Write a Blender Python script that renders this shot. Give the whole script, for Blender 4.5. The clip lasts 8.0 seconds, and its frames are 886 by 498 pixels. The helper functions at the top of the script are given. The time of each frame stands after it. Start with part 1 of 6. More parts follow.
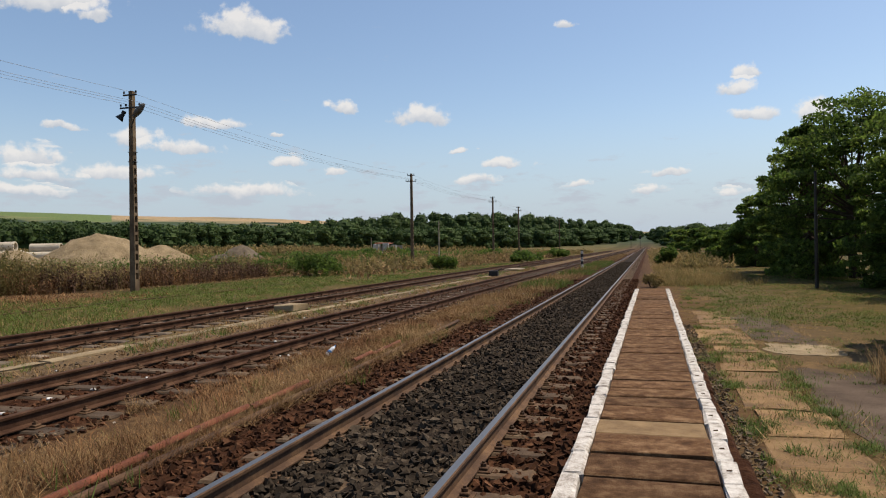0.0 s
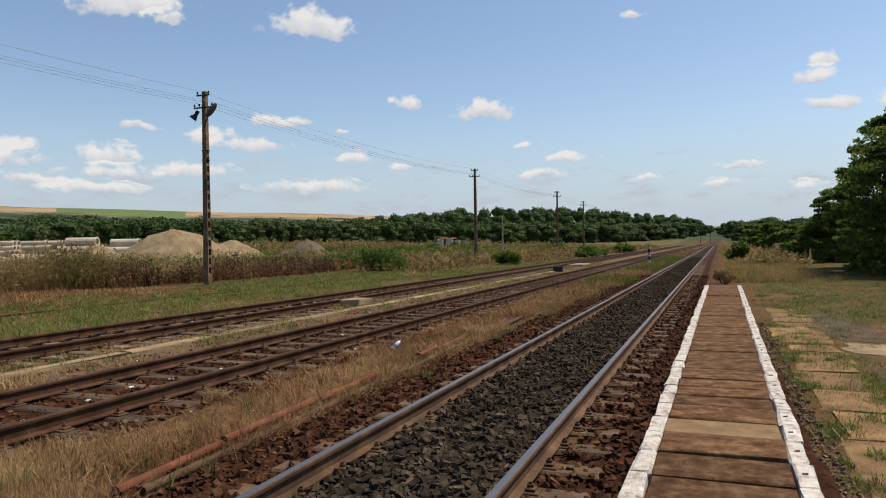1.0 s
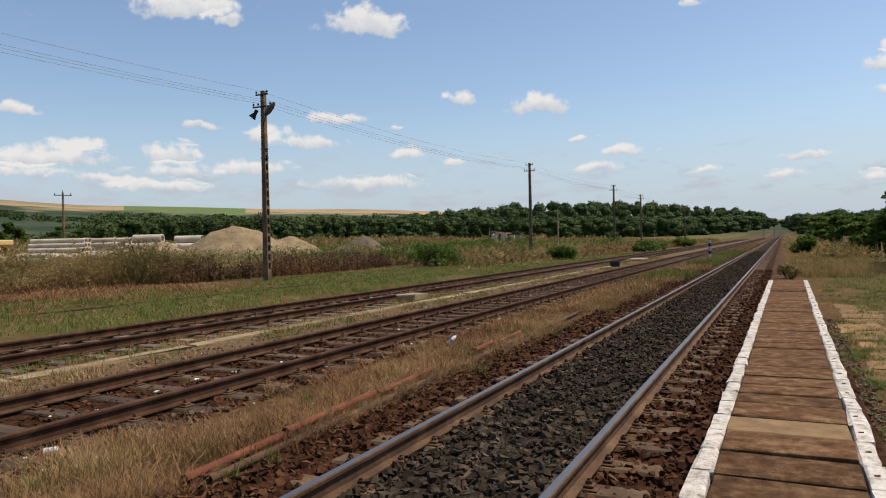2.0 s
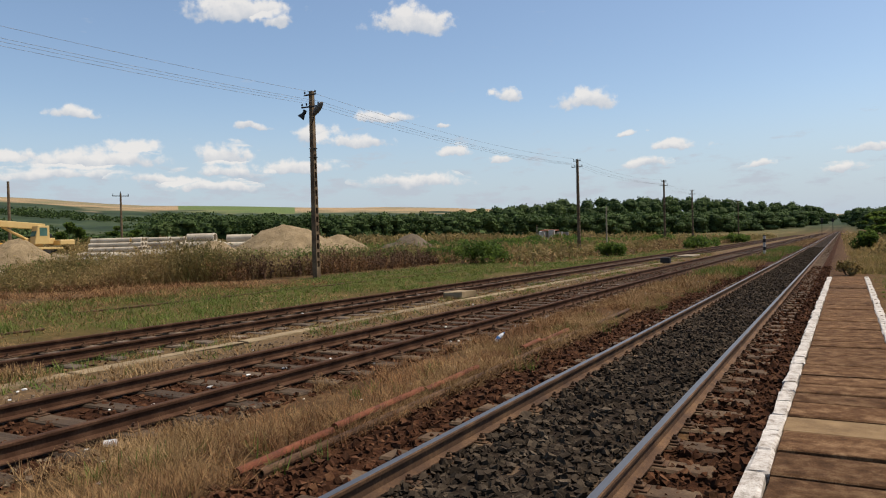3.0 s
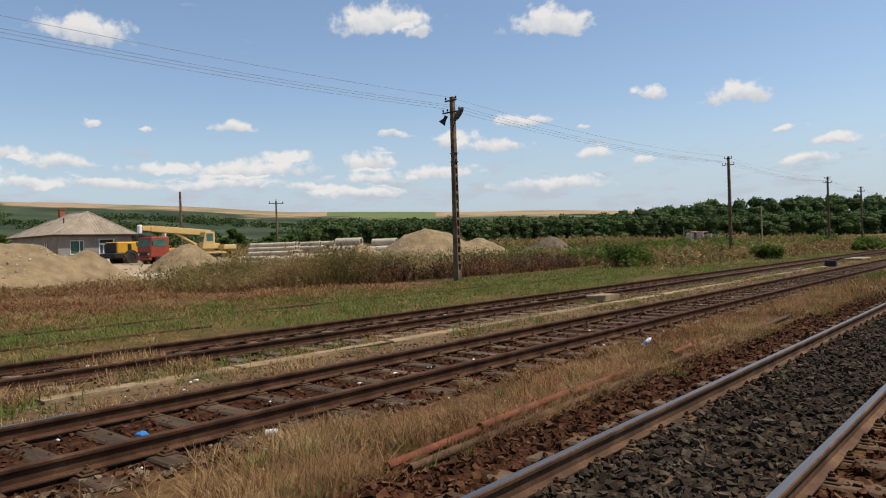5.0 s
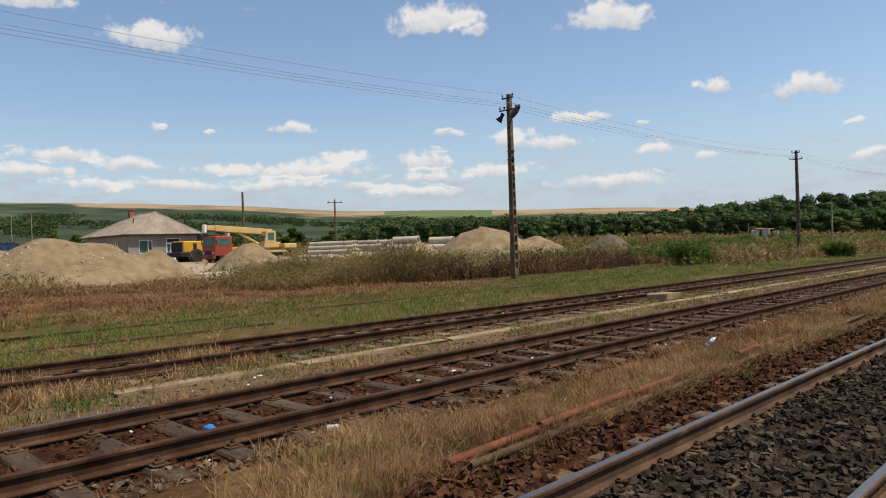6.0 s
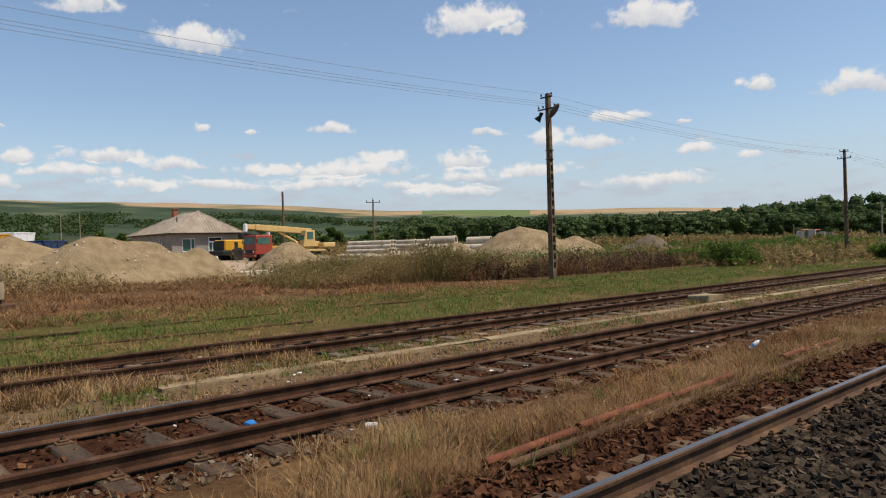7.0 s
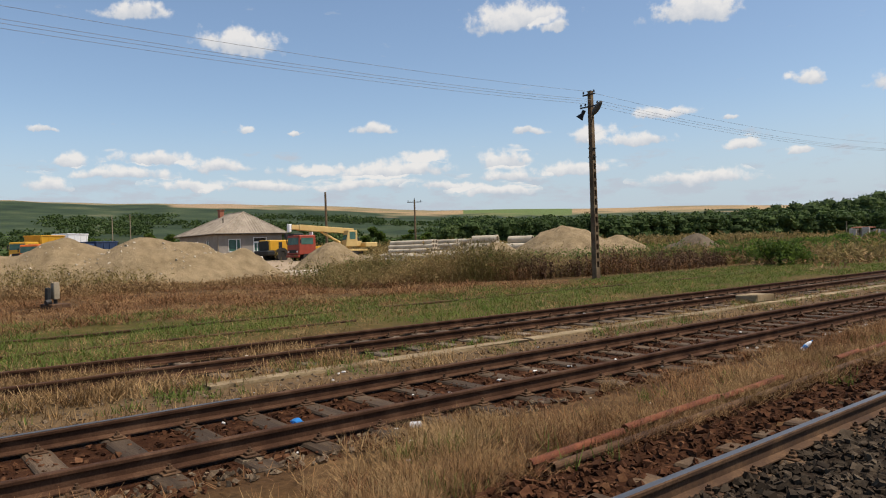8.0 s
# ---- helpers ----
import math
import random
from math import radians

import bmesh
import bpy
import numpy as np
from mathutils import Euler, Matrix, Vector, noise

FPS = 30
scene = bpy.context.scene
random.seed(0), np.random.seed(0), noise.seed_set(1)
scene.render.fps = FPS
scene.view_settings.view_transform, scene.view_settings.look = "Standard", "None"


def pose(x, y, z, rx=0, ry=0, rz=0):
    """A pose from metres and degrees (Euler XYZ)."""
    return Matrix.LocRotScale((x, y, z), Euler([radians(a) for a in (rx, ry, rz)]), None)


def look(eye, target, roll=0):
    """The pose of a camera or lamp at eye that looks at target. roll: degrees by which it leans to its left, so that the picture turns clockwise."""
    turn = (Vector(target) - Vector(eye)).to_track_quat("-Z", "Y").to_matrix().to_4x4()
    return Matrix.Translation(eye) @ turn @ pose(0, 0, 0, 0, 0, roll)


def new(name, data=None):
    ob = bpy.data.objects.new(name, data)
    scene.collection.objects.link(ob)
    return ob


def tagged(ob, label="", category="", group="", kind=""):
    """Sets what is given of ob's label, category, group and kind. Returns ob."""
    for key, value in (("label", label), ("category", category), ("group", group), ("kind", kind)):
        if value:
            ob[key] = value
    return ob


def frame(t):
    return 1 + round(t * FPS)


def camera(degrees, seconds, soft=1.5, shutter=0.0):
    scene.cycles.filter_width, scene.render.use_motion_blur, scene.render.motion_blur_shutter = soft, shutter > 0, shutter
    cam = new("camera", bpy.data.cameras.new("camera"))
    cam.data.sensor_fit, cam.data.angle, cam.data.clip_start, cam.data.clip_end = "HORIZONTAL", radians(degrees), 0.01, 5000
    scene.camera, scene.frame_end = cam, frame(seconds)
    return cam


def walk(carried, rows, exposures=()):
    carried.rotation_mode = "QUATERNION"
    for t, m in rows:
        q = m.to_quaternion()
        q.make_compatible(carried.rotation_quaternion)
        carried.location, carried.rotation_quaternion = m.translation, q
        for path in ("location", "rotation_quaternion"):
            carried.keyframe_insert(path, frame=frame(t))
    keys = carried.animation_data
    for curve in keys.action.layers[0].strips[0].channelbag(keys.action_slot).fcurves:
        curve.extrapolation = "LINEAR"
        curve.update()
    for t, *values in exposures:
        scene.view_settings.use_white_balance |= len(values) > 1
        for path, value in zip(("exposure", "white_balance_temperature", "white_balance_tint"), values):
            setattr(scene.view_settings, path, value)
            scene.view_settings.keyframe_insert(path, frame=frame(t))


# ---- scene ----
cam = camera(63.3, 8.0, soft=1.1)
PATH = [
    (0, (2.125, -2.516, 1.583), (1.575, -0.593, 1.581), -0.9),
    (0.5, (2.121, -2.548, 1.593), (1.483, -0.652, 1.583), -1.1),
    (1, (2.119, -2.554, 1.592), (1.402, -0.688, 1.579), -0.9),
    (1.5, (2.115, -2.58, 1.597), (1.317, -0.746, 1.581), -1.0),
    (3, (2.112, -2.571, 1.593), (1.139, -0.824, 1.565), -1.5),
    (3.5, (2.125, -2.593, 1.594), (1.059, -0.901, 1.585), -1.6),
    (4, (2.107, -2.587, 1.582), (0.952, -0.954, 1.574), -1.8),
    (4.5, (2.084, -2.581, 1.574), (0.856, -1.003, 1.565), -1.6),
    (5, (2.058, -2.582, 1.564), (0.768, -1.054, 1.557), -1.8),
    (6.5, (2.043, -2.607, 1.561), (0.594, -1.228, 1.555), -1.9),
    (7, (2.039, -2.61, 1.559), (0.561, -1.263, 1.555), -1.7),
    (7.5, (2.039, -2.642, 1.568), (0.526, -1.334, 1.564), -1.3),
    (8, (2.027, -2.627, 1.564), (0.474, -1.367, 1.562), -1.9),
]
walk(cam, [(t, look(eye, target, roll)) for t, eye, target, roll in PATH])

# ---- world, sun ----
SUN = Vector((0.38, 0.27, 0.88)).normalized()
SUN_STRENGTH, SKY_STRENGTH, EXPOSURE = 5.0, 0.128, 0.1
scene.view_settings.exposure = EXPOSURE


def make_world():
    w = bpy.data.worlds.new("sky")
    scene.world = w
    w.use_nodes = True
    nt = w.node_tree
    nt.nodes.clear()
    N, L = nt.nodes.new, nt.links.new
    out = N("ShaderNodeOutputWorld")
    sky = N("ShaderNodeTexSky")
    sky.sky_type = "NISHITA"
    sky.sun_disc = False
    sky.sun_elevation = math.asin(SUN.z)
    sky.sun_rotation = math.atan2(SUN.x, SUN.y)
    sky.air_density, sky.dust_density, sky.ozone_density = 1.0, 1.0, 1.5
    bg = N("ShaderNodeBackground")
    bg.inputs["Strength"].default_value = SKY_STRENGTH

    def math_node(op, a, b=None, c=None):
        n = N("ShaderNodeMath")
        n.operation = op
        for i, v in enumerate((a, b, c)):
            if v is None:
                continue
            if isinstance(v, (int, float)):
                n.inputs[i].default_value = v
            else:
                L(v, n.inputs[i])
        return n.outputs[0]

    def vec_node(op, a, b=None):
        n = N("ShaderNodeVectorMath")
        n.operation = op
        for i, v in enumerate((a, b)):
            if v is None:
                continue
            if isinstance(v, tuple):
                n.inputs[i].default_value = v
            else:
                L(v, n.inputs[i])
        return n.outputs["Value"] if op == "LENGTH" else n.outputs["Vector"]

    def noise_node(vec, scale, detail, rough=0.55):
        n = N("ShaderNodeTexNoise")
        n.inputs["Scale"].default_value = scale
        n.inputs["Detail"].default_value = detail
        n.inputs["Roughness"].default_value = rough
        L(vec, n.inputs["Vector"])
        return n

    coord = N("ShaderNodeTexCoord").outputs["Generated"]
    sep = N("ShaderNodeSeparateXYZ")
    L(coord, sep.inputs[0])
    az = math_node("ARCTAN2", math_node("MULTIPLY", sep.outputs[0], -1.0), sep.outputs[1])
    el = math_node("ARCSINE", sep.outputs[2])
    comb = N("ShaderNodeCombineXYZ")
    L(az, comb.inputs[0])
    L(el, comb.inputs[1])
    warp = noise_node(comb.outputs[0], 16.0, 5.0, 0.6)
    wv = vec_node("MULTIPLY", vec_node("SUBTRACT", warp.outputs["Color"], (0.5, 0.5, 0.5)), (0.085, 0.035, 0.0))
    place = vec_node("ADD", comb.outputs[0], wv)
    state = {"v": None, "s": None}

    def cloud(a, e, wd, ht):
        """A cumulus at azimuth a and elevation e (degrees), of half width wd and half height ht."""
        q = vec_node("MULTIPLY", vec_node("SUBTRACT", place, (radians(a), radians(e - 0.2 * ht), 0.0)), (1 / radians(wd * 1.12), 1 / radians(ht * 1.5), 1.0))
        sy = N("ShaderNodeSeparateXYZ")
        L(q, sy.inputs[0])
        # a heaped top over a flat base
        flat_base = N("ShaderNodeCombineXYZ")
        L(sy.outputs[0], flat_base.inputs[0])
        L(math_node("MAXIMUM", sy.outputs[1], math_node("MULTIPLY", sy.outputs[1], -2.3)), flat_base.inputs[1])
        v = math_node("SUBTRACT", 1.0, vec_node("LENGTH", flat_base.outputs[0]))
        lit = math_node("MULTIPLY", math_node("GREATER_THAN", v, -0.25), math_node("ADD", sy.outputs[1], 1.35))
        state["v"] = v if state["v"] is None else math_node("MAXIMUM", state["v"], v)
        state["s"] = lit if state["s"] is None else math_node("MAXIMUM", state["s"], lit)

    cloud(31.1, 16.9, 3.6, 1.3); cloud(6.0, 16.9, 0.9, 0.45); cloud(-6.8, 12.5, 1.5, 0.5); cloud(-6.2, 11.5, 1.6, 0.55)
    cloud(-7.5, 9.5, 2.2, 0.55); cloud(-11.6, 9.3, 1.5, 0.7); cloud(23.7, 10.9, 1.2, 0.55); cloud(17.3, 10.3, 2.2, 0.9)
    cloud(33.3, 9.8, 2.1, 0.5); cloud(28.0, 6.8, 1.6, 0.4); cloud(24.0, 6.2, 0.7, 0.35); cloud(14.5, 7.8, 1.0, 0.25)
    cloud(11.2, 6.5, 2.1, 0.4); cloud(13.4, 5.3, 1.9, 0.5); cloud(5.0, 4.8, 1.1, 0.35); cloud(-1.8, 5.5, 2.0, 0.4)
    cloud(0.1, 4.1, 1.3, 0.5); cloud(-5.9, 3.8, 0.8, 0.3); cloud(73.5, 17.5, 2.3, 0.8); cloud(66.4, 15.8, 3.8, 1.0)
    cloud(44.5, 17.4, 4.0, 1.2); cloud(41.6, 16.6, 1.3, 0.6); cloud(55.5, 9.5, 1.7, 0.5); cloud(77.8, 7.1, 1.8, 0.5)
    cloud(72.7, 7.3, 2.8, 0.6); cloud(68.0, 6.8, 2.5, 0.6); cloud(79.6, 5.4, 1.6, 0.6); cloud(60.7, 6.5, 3.5, 0.5)
    cloud(55.0, 6.2, 4.9, 0.9); cloud(45.9, 6.8, 2.2, 0.9); cloud(31.1, 4.7, 4.3, 0.6); cloud(38.4, 8.3, 2.2, 0.9)
    cloud(74.5, 6.2, 3.2, 0.5); cloud(69.5, 5.4, 3.0, 0.45); cloud(57.5, 5.2, 4.0, 0.5); cloud(52.5, 7.2, 2.2, 0.6); cloud(46.0, 5.6, 2.6, 0.5); cloud(46.8, 4.4, 3.0, 0.4)
    cloud(43.5, 9.0, 2.0, 0.3); cloud(65.8, 9.6, 0.9, 0.25); cloud(62.7, 9.4, 0.6, 0.2); cloud(28.5, 9.0, 0.8, 0.2); cloud(80.0, 9.0, 1.2, 0.25)
    cloud(35.4, 7.7, 2.6, 0.6); cloud(41.1, 5.9, 3.0, 0.6); cloud(50.0, 4.8, 3.0, 0.4); cloud(64.5, 5.2, 3.6, 0.5)
    # the low banks of small cumulus near the horizon, all round
    flat = vec_node("MULTIPLY", comb.outputs[0], (1.0, 3.2, 1.0))
    low = noise_node(flat, 15.0, 7.0, 0.62).outputs["Fac"]
    big = noise_node(flat, 4.0, 2.0).outputs["Fac"]
    band = N("ShaderNodeValToRGB")
    band.color_ramp.elements[0].position, band.color_ramp.elements[0].color = 0.0, (0.75, 0.75, 0.75, 1)
    band.color_ramp.elements[1].position, band.color_ramp.elements[1].color = 0.16, (0.0, 0.0, 0.0, 1)
    mid = band.color_ramp.elements.new(0.07)
    mid.color = (0.8, 0.8, 0.8, 1)
    L(el, band.inputs[0])
    # more of them on the side of the fields
    side = math_node("MULTIPLY_ADD", math_node("COSINE", math_node("SUBTRACT", az, 1.15)), 0.10, -0.02)
    bandv = math_node("ADD", math_node("ADD", math_node("MULTIPLY", band.outputs[0], 0.42), math_node("MULTIPLY", low, 1.7)), math_node("ADD", math_node("MULTIPLY", big, 0.25), side))
    lowmask = N("ShaderNodeMapRange")
    lowmask.interpolation_type = "SMOOTHSTEP"
    lowmask.inputs["From Min"].default_value, lowmask.inputs["From Max"].default_value = 1.29, 1.58
    lowmask.inputs["To Max"].default_value = 0.8
    L(bandv, lowmask.inputs["Value"])
    fine = noise_node(comb.outputs[0], 46.0, 6.0, 0.58).outputs["Fac"]
    v = math_node("ADD", state["v"], math_node("MULTIPLY", math_node("SUBTRACT", fine, 0.5), 1.5))
    mask = N("ShaderNodeMapRange")
    mask.interpolation_type = "SMOOTHSTEP"
    mask.inputs["From Min"].default_value, mask.inputs["From Max"].default_value = 0.02, 0.5
    mask.inputs["To Max"].default_value = 0.92
    L(v, mask.inputs["Value"])
    cover = math_node("MAXIMUM", mask.outputs[0], lowmask.outputs[0])
    shade = N("ShaderNodeMapRange")
    shade.inputs["From Min"].default_value, shade.inputs["From Max"].default_value = 0.95, 1.75
    L(math_node("ADD", state["s"], math_node("MULTIPLY", math_node("SUBTRACT", fine, 0.5), 1.2)), shade.inputs["Value"])
    tone = N("ShaderNodeMix")
    tone.data_type = "RGBA"
    L(shade.outputs[0], tone.inputs["Factor"])
    tone.inputs["A"].default_value = (0.57, 0.62, 0.70, 1)
    tone.inputs["B"].default_value = (0.96, 0.93, 0.90, 1)
    haze = N("ShaderNodeMapRange")
    haze.interpolation_type = "SMOOTHSTEP"
    haze.inputs["From Min"].default_value, haze.inputs["From Max"].default_value = 0.20, -0.02
    haze.inputs["To Max"].default_value = 0.92
    L(el, haze.inputs["Value"])
    pale = N("ShaderNodeMix")
    pale.data_type = "RGBA"
    L(haze.outputs[0], pale.inputs["Factor"])
    L(sky.outputs[0], pale.inputs["A"])
    pale.inputs["B"].default_value = (0.445 / SKY_STRENGTH, 0.525 / SKY_STRENGTH, 0.635 / SKY_STRENGTH, 1)
    L(pale.outputs["Result"], bg.inputs["Color"])
    cl = N("ShaderNodeBackground")
    L(tone.outputs["Result"], cl.inputs["Color"])
    cl.inputs["Strength"].default_value = 0.82
    mix = N("ShaderNodeMixShader")
    L(cover, mix.inputs[0])
    L(bg.outputs[0], mix.inputs[1])
    L(cl.outputs[0], mix.inputs[2])
    L(mix.outputs[0], out.inputs["Surface"])


make_world()
sun_data = bpy.data.lights.new("sun", "SUN")
sun_data.energy, sun_data.angle, sun_data.color = SUN_STRENGTH, radians(0.53), (1.0, 0.885, 0.745)
sun = new("sun", sun_data)
sun.matrix_world = look(SUN * 60, (0, 0, 0))

# ---- materials ----


def material(name, colors, scale=4.0, fine=60.0, rough=0.8, bump=0.3, bump_scale=None, metal=0.0, island=0.0, obj=0.0, transmit=0.0, spec=0.3, stretch=(1, 1, 1)):
    """A surface of two or three colours blended at two scales, with fine relief. island and obj: how far pieces differ in brightness."""
    m = bpy.data.materials.new(name)
    m.use_nodes = True
    nt = m.node_tree
    N, L = nt.nodes.new, nt.links.new
    p = nt.nodes["Principled BSDF"]
    pos = N("ShaderNodeNewGeometry").outputs["Position"]
    st = N("ShaderNodeVectorMath")
    st.operation = "MULTIPLY"
    st.inputs[1].default_value = stretch
    L(pos, st.inputs[0])

    def tex(s, d):
        n = N("ShaderNodeTexNoise")
        n.inputs["Scale"].default_value, n.inputs["Detail"].default_value, n.inputs["Roughness"].default_value = s, d, 0.62
        L(st.outputs[0], n.inputs["Vector"])
        return n.outputs["Fac"]
    large, small = tex(scale, 5.0), tex(fine, 4.0)
    add = N("ShaderNodeMath")
    add.operation = "MULTIPLY_ADD"
    L(small, add.inputs[0])
    add.inputs[1].default_value = 0.5
    L(large, add.inputs[2])
    ramp = N("ShaderNodeValToRGB")
    els = ramp.color_ramp.elements
    els[0].position, els[1].position = 0.52, 0.98
    els[0].color, els[1].color = (*colors[0], 1), (*colors[-1], 1)
    if len(colors) == 3:
        els.new(0.75).color = (*colors[1], 1)
    L(add.outputs[0], ramp.inputs[0])
    col = ramp.outputs[0]
    for amount, socket in ((island, "Random Per Island"), (obj, "Random")):
        if amount:
            src = N("ShaderNodeNewGeometry").outputs[socket] if socket == "Random Per Island" else N("ShaderNodeObjectInfo").outputs[socket]
            rng = N("ShaderNodeMapRange")
            rng.inputs["To Min"].default_value, rng.inputs["To Max"].default_value = 1 - amount, 1 + amount
            L(src, rng.inputs["Value"])
            hsv = N("ShaderNodeHueSaturation")
            L(rng.outputs[0], hsv.inputs["Value"])
            L(col, hsv.inputs["Color"])
            col = hsv.outputs[0]
    L(col, p.inputs["Base Color"])
    p.inputs["Roughness"].default_value = rough
    p.inputs["Metallic"].default_value = metal
    p.inputs["Specular IOR Level"].default_value = spec
    if bump:
        b = N("ShaderNodeBump")
        b.inputs["Strength"].default_value = bump
        b.inputs["Distance"].default_value = 0.02 if not bump_scale else bump_scale
        L(add.outputs[0], b.inputs["Height"])
        L(b.outputs[0], p.inputs["Normal"])
    if transmit:
        tr = N("ShaderNodeBsdfTranslucent")
        L(col, tr.inputs["Color"])
        mx = N("ShaderNodeMixShader")
        mx.inputs[0].default_value = transmit
        L(p.outputs[0], mx.inputs[1])
        L(tr.outputs[0], mx.inputs[2])
        L(mx.outputs[0], nt.nodes["Material Output"].inputs["Surface"])
    return m


def ground_material():
    m = bpy.data.materials.new("ground")
    m.use_nodes = True
    nt = m.node_tree
    N, L = nt.nodes.new, nt.links.new
    p = nt.nodes["Principled BSDF"]
    p.inputs["Roughness"].default_value = 0.95
    p.inputs["Specular IOR Level"].default_value = 0.1
    pos = N("ShaderNodeNewGeometry").outputs["Position"]

    def tex(s, d, vec=pos):
        n = N("ShaderNodeTexNoise")
        n.inputs["Scale"].default_value, n.inputs["Detail"].default_value, n.inputs["Roughness"].default_value = s, d, 0.62
        L(vec, n.inputs["Vector"])
        return n.outputs["Fac"]

    def op(o, a, b=0.0, c=0.0):
        n = N("ShaderNodeMath")
        n.operation = o
        for i, v in enumerate((a, b, c)):
            if isinstance(v, (int, float)):
                n.inputs[i].default_value = v
            else:
                L(v, n.inputs[i])
        return n.outputs[0]

    def mixc(f, a, b, blend="MIX"):
        n = N("ShaderNodeMix")
        n.data_type, n.blend_type = "RGBA", blend
        for k, v in (("Factor", f), ("A", a), ("B", b)):
            if isinstance(v, (int, float)):
                n.inputs[k].default_value = v
            elif isinstance(v, tuple):
                n.inputs[k].default_value = (*v, 1)
            else:
                L(v, n.inputs[k])
        return n.outputs["Result"]

    def ramp(f, stops):
        n = N("ShaderNodeValToRGB")
        e = n.color_ramp.elements
        e[0].position, e[0].color = stops[0][0], (*stops[0][1], 1)
        e[1].position, e[1].color = stops[-1][0], (*stops[-1][1], 1)
        for q, c in stops[1:-1]:
            e.new(q).color = (*c, 1)
        L(f, n.inputs[0])
        return n.outputs[0]
    sep = N("ShaderNodeSeparateXYZ")
    L(pos, sep.inputs[0])
    x, y, z = sep.outputs
    n1, n2, n3 = tex(0.9, 5), tex(14.0, 5), tex(0.14, 4)
    xw = op("ADD", x, op("MULTIPLY_ADD", n1, 1.6, -0.8))
    u = op("DIVIDE", op("ADD", xw, 60.0), 80.0)
    at = lambda xx: (xx + 60.0) / 80.0
    strips = ramp(u, [
        (at(-50), (0.33, 0.255, 0.175)), (at(-44), (0.31, 0.235, 0.155)), (at(-38), (0.085, 0.05, 0.02)), (at(-26), (0.066, 0.036, 0.015)), (at(-20.5), (0.056, 0.037, 0.014)),
        (at(-18), (0.065, 0.055, 0.013)), (at(-12.3), (0.073, 0.057, 0.015)), (at(-11.0), (0.073, 0.041, 0.018)), (at(-8.6), (0.068, 0.040, 0.019)), (at(-8.2), (0.107, 0.070, 0.030)),
        (at(-7.0), (0.113, 0.074, 0.038)), (at(-5.9), (0.068, 0.037, 0.018)), (at(-3.7), (0.051, 0.027, 0.013)), (at(-3.1), (0.07, 0.039, 0.016)), (at(-2.1), (0.066, 0.036, 0.014)),
        (at(-1.5), (0.047, 0.021, 0.009)), (at(1.4), (0.042, 0.020, 0.009)), (at(2.4), (0.079, 0.041, 0.018)), (at(3.8), (0.084, 0.052, 0.019)), (at(4.6), (0.096, 0.062, 0.030)),
        (at(6.0), (0.084, 0.057, 0.022)), (at(7.5), (0.068, 0.051, 0.013)), (at(19), (0.051, 0.041, 0.010))])
    dry = ramp(n3, [(0.35, (0.052, 0.058, 0.015)), (0.5, (0.112, 0.090, 0.033)), (0.68, (0.172, 0.117, 0.050))])
    # the strips run along the railway; the yard lies only beside the sheds
    yfar = N("ShaderNodeMapRange")
    yfar.inputs["From Min"].default_value, yfar.inputs["From Max"].default_value = 30.0, 75.0
    L(op("ADD", y, op("MULTIPLY_ADD", n1, 14.0, -7.0)), yfar.inputs["Value"])
    leftside = N("ShaderNodeMapRange")
    leftside.inputs["From Min"].default_value, leftside.inputs["From Max"].default_value = -19.0, -24.0
    L(xw, leftside.inputs["Value"])
    near = mixc(op("MULTIPLY", yfar.outputs[0], leftside.outputs[0]), strips, dry)
    m1, m2 = tex(2.6, 7), tex(1.1, 6)
    near = mixc(op("MULTIPLY", ramp(m1, [(0.52, (0, 0, 0)), (0.66, (1, 1, 1))]), 0.45), near, (0.19, 0.115, 0.05))
    near = mixc(op("MULTIPLY", ramp(m2, [(0.54, (0, 0, 0)), (0.68, (1, 1, 1))]), 0.5), near, (0.045, 0.033, 0.017))
    # far land: woods, scrub and field strips
    r = op("SQRT", op("ADD", op("MULTIPLY", x, x), op("MULTIPLY", y, y)))
    mp = N("ShaderNodeMapping")
    mp.inputs["Scale"].default_value = (1.0, 0.8, 1.0)
    mp.inputs["Rotation"].default_value = (0, 0, 0.5)
    L(pos, mp.inputs["Vector"])
    f1 = tex(0.0035, 3, mp.outputs[0])
    f2 = tex(0.016, 11, mp.outputs[0])
    scrub = ramp(f2, [(0.34, (0.018, 0.030, 0.017)), (0.47, (0.030, 0.046, 0.024)), (0.58, (0.048, 0.066, 0.032)), (0.67, (0.085, 0.092, 0.048)), (0.74, (0.15, 0.13, 0.075))])
    fields = ramp(f1, [(0.36, (0.26, 0.19, 0.10)), (0.46, (0.30, 0.21, 0.115)), (0.52, (0.20, 0.16, 0.09)), (0.56, (0.15, 0.14, 0.07)), (0.62, (0.28, 0.2, 0.12))])
    top = N("ShaderNodeMapRange")
    top.inputs["From Min"].default_value, top.inputs["From Max"].default_value = 0.0, 40.0
    edge = N("ShaderNodeMapRange")
    edge.inputs["From Min"].default_value, edge.inputs["From Max"].default_value = 0.98, 1.27
    edge.inputs["To Min"].default_value, edge.inputs["To Max"].default_value = 1180.0, 1420.0
    L(op("ARCTAN2", op("MULTIPLY", x, -1.0), y), edge.inputs["Value"])
    L(op("SUBTRACT", op("ADD", r, op("MULTIPLY_ADD", f1, 600.0, -300.0)), edge.outputs[0]), top.inputs["Value"])
    farc = mixc(top.outputs[0], scrub, fields)
    fr = N("ShaderNodeMapRange")
    fr.inputs["From Min"].default_value, fr.inputs["From Max"].default_value = 450.0, 800.0
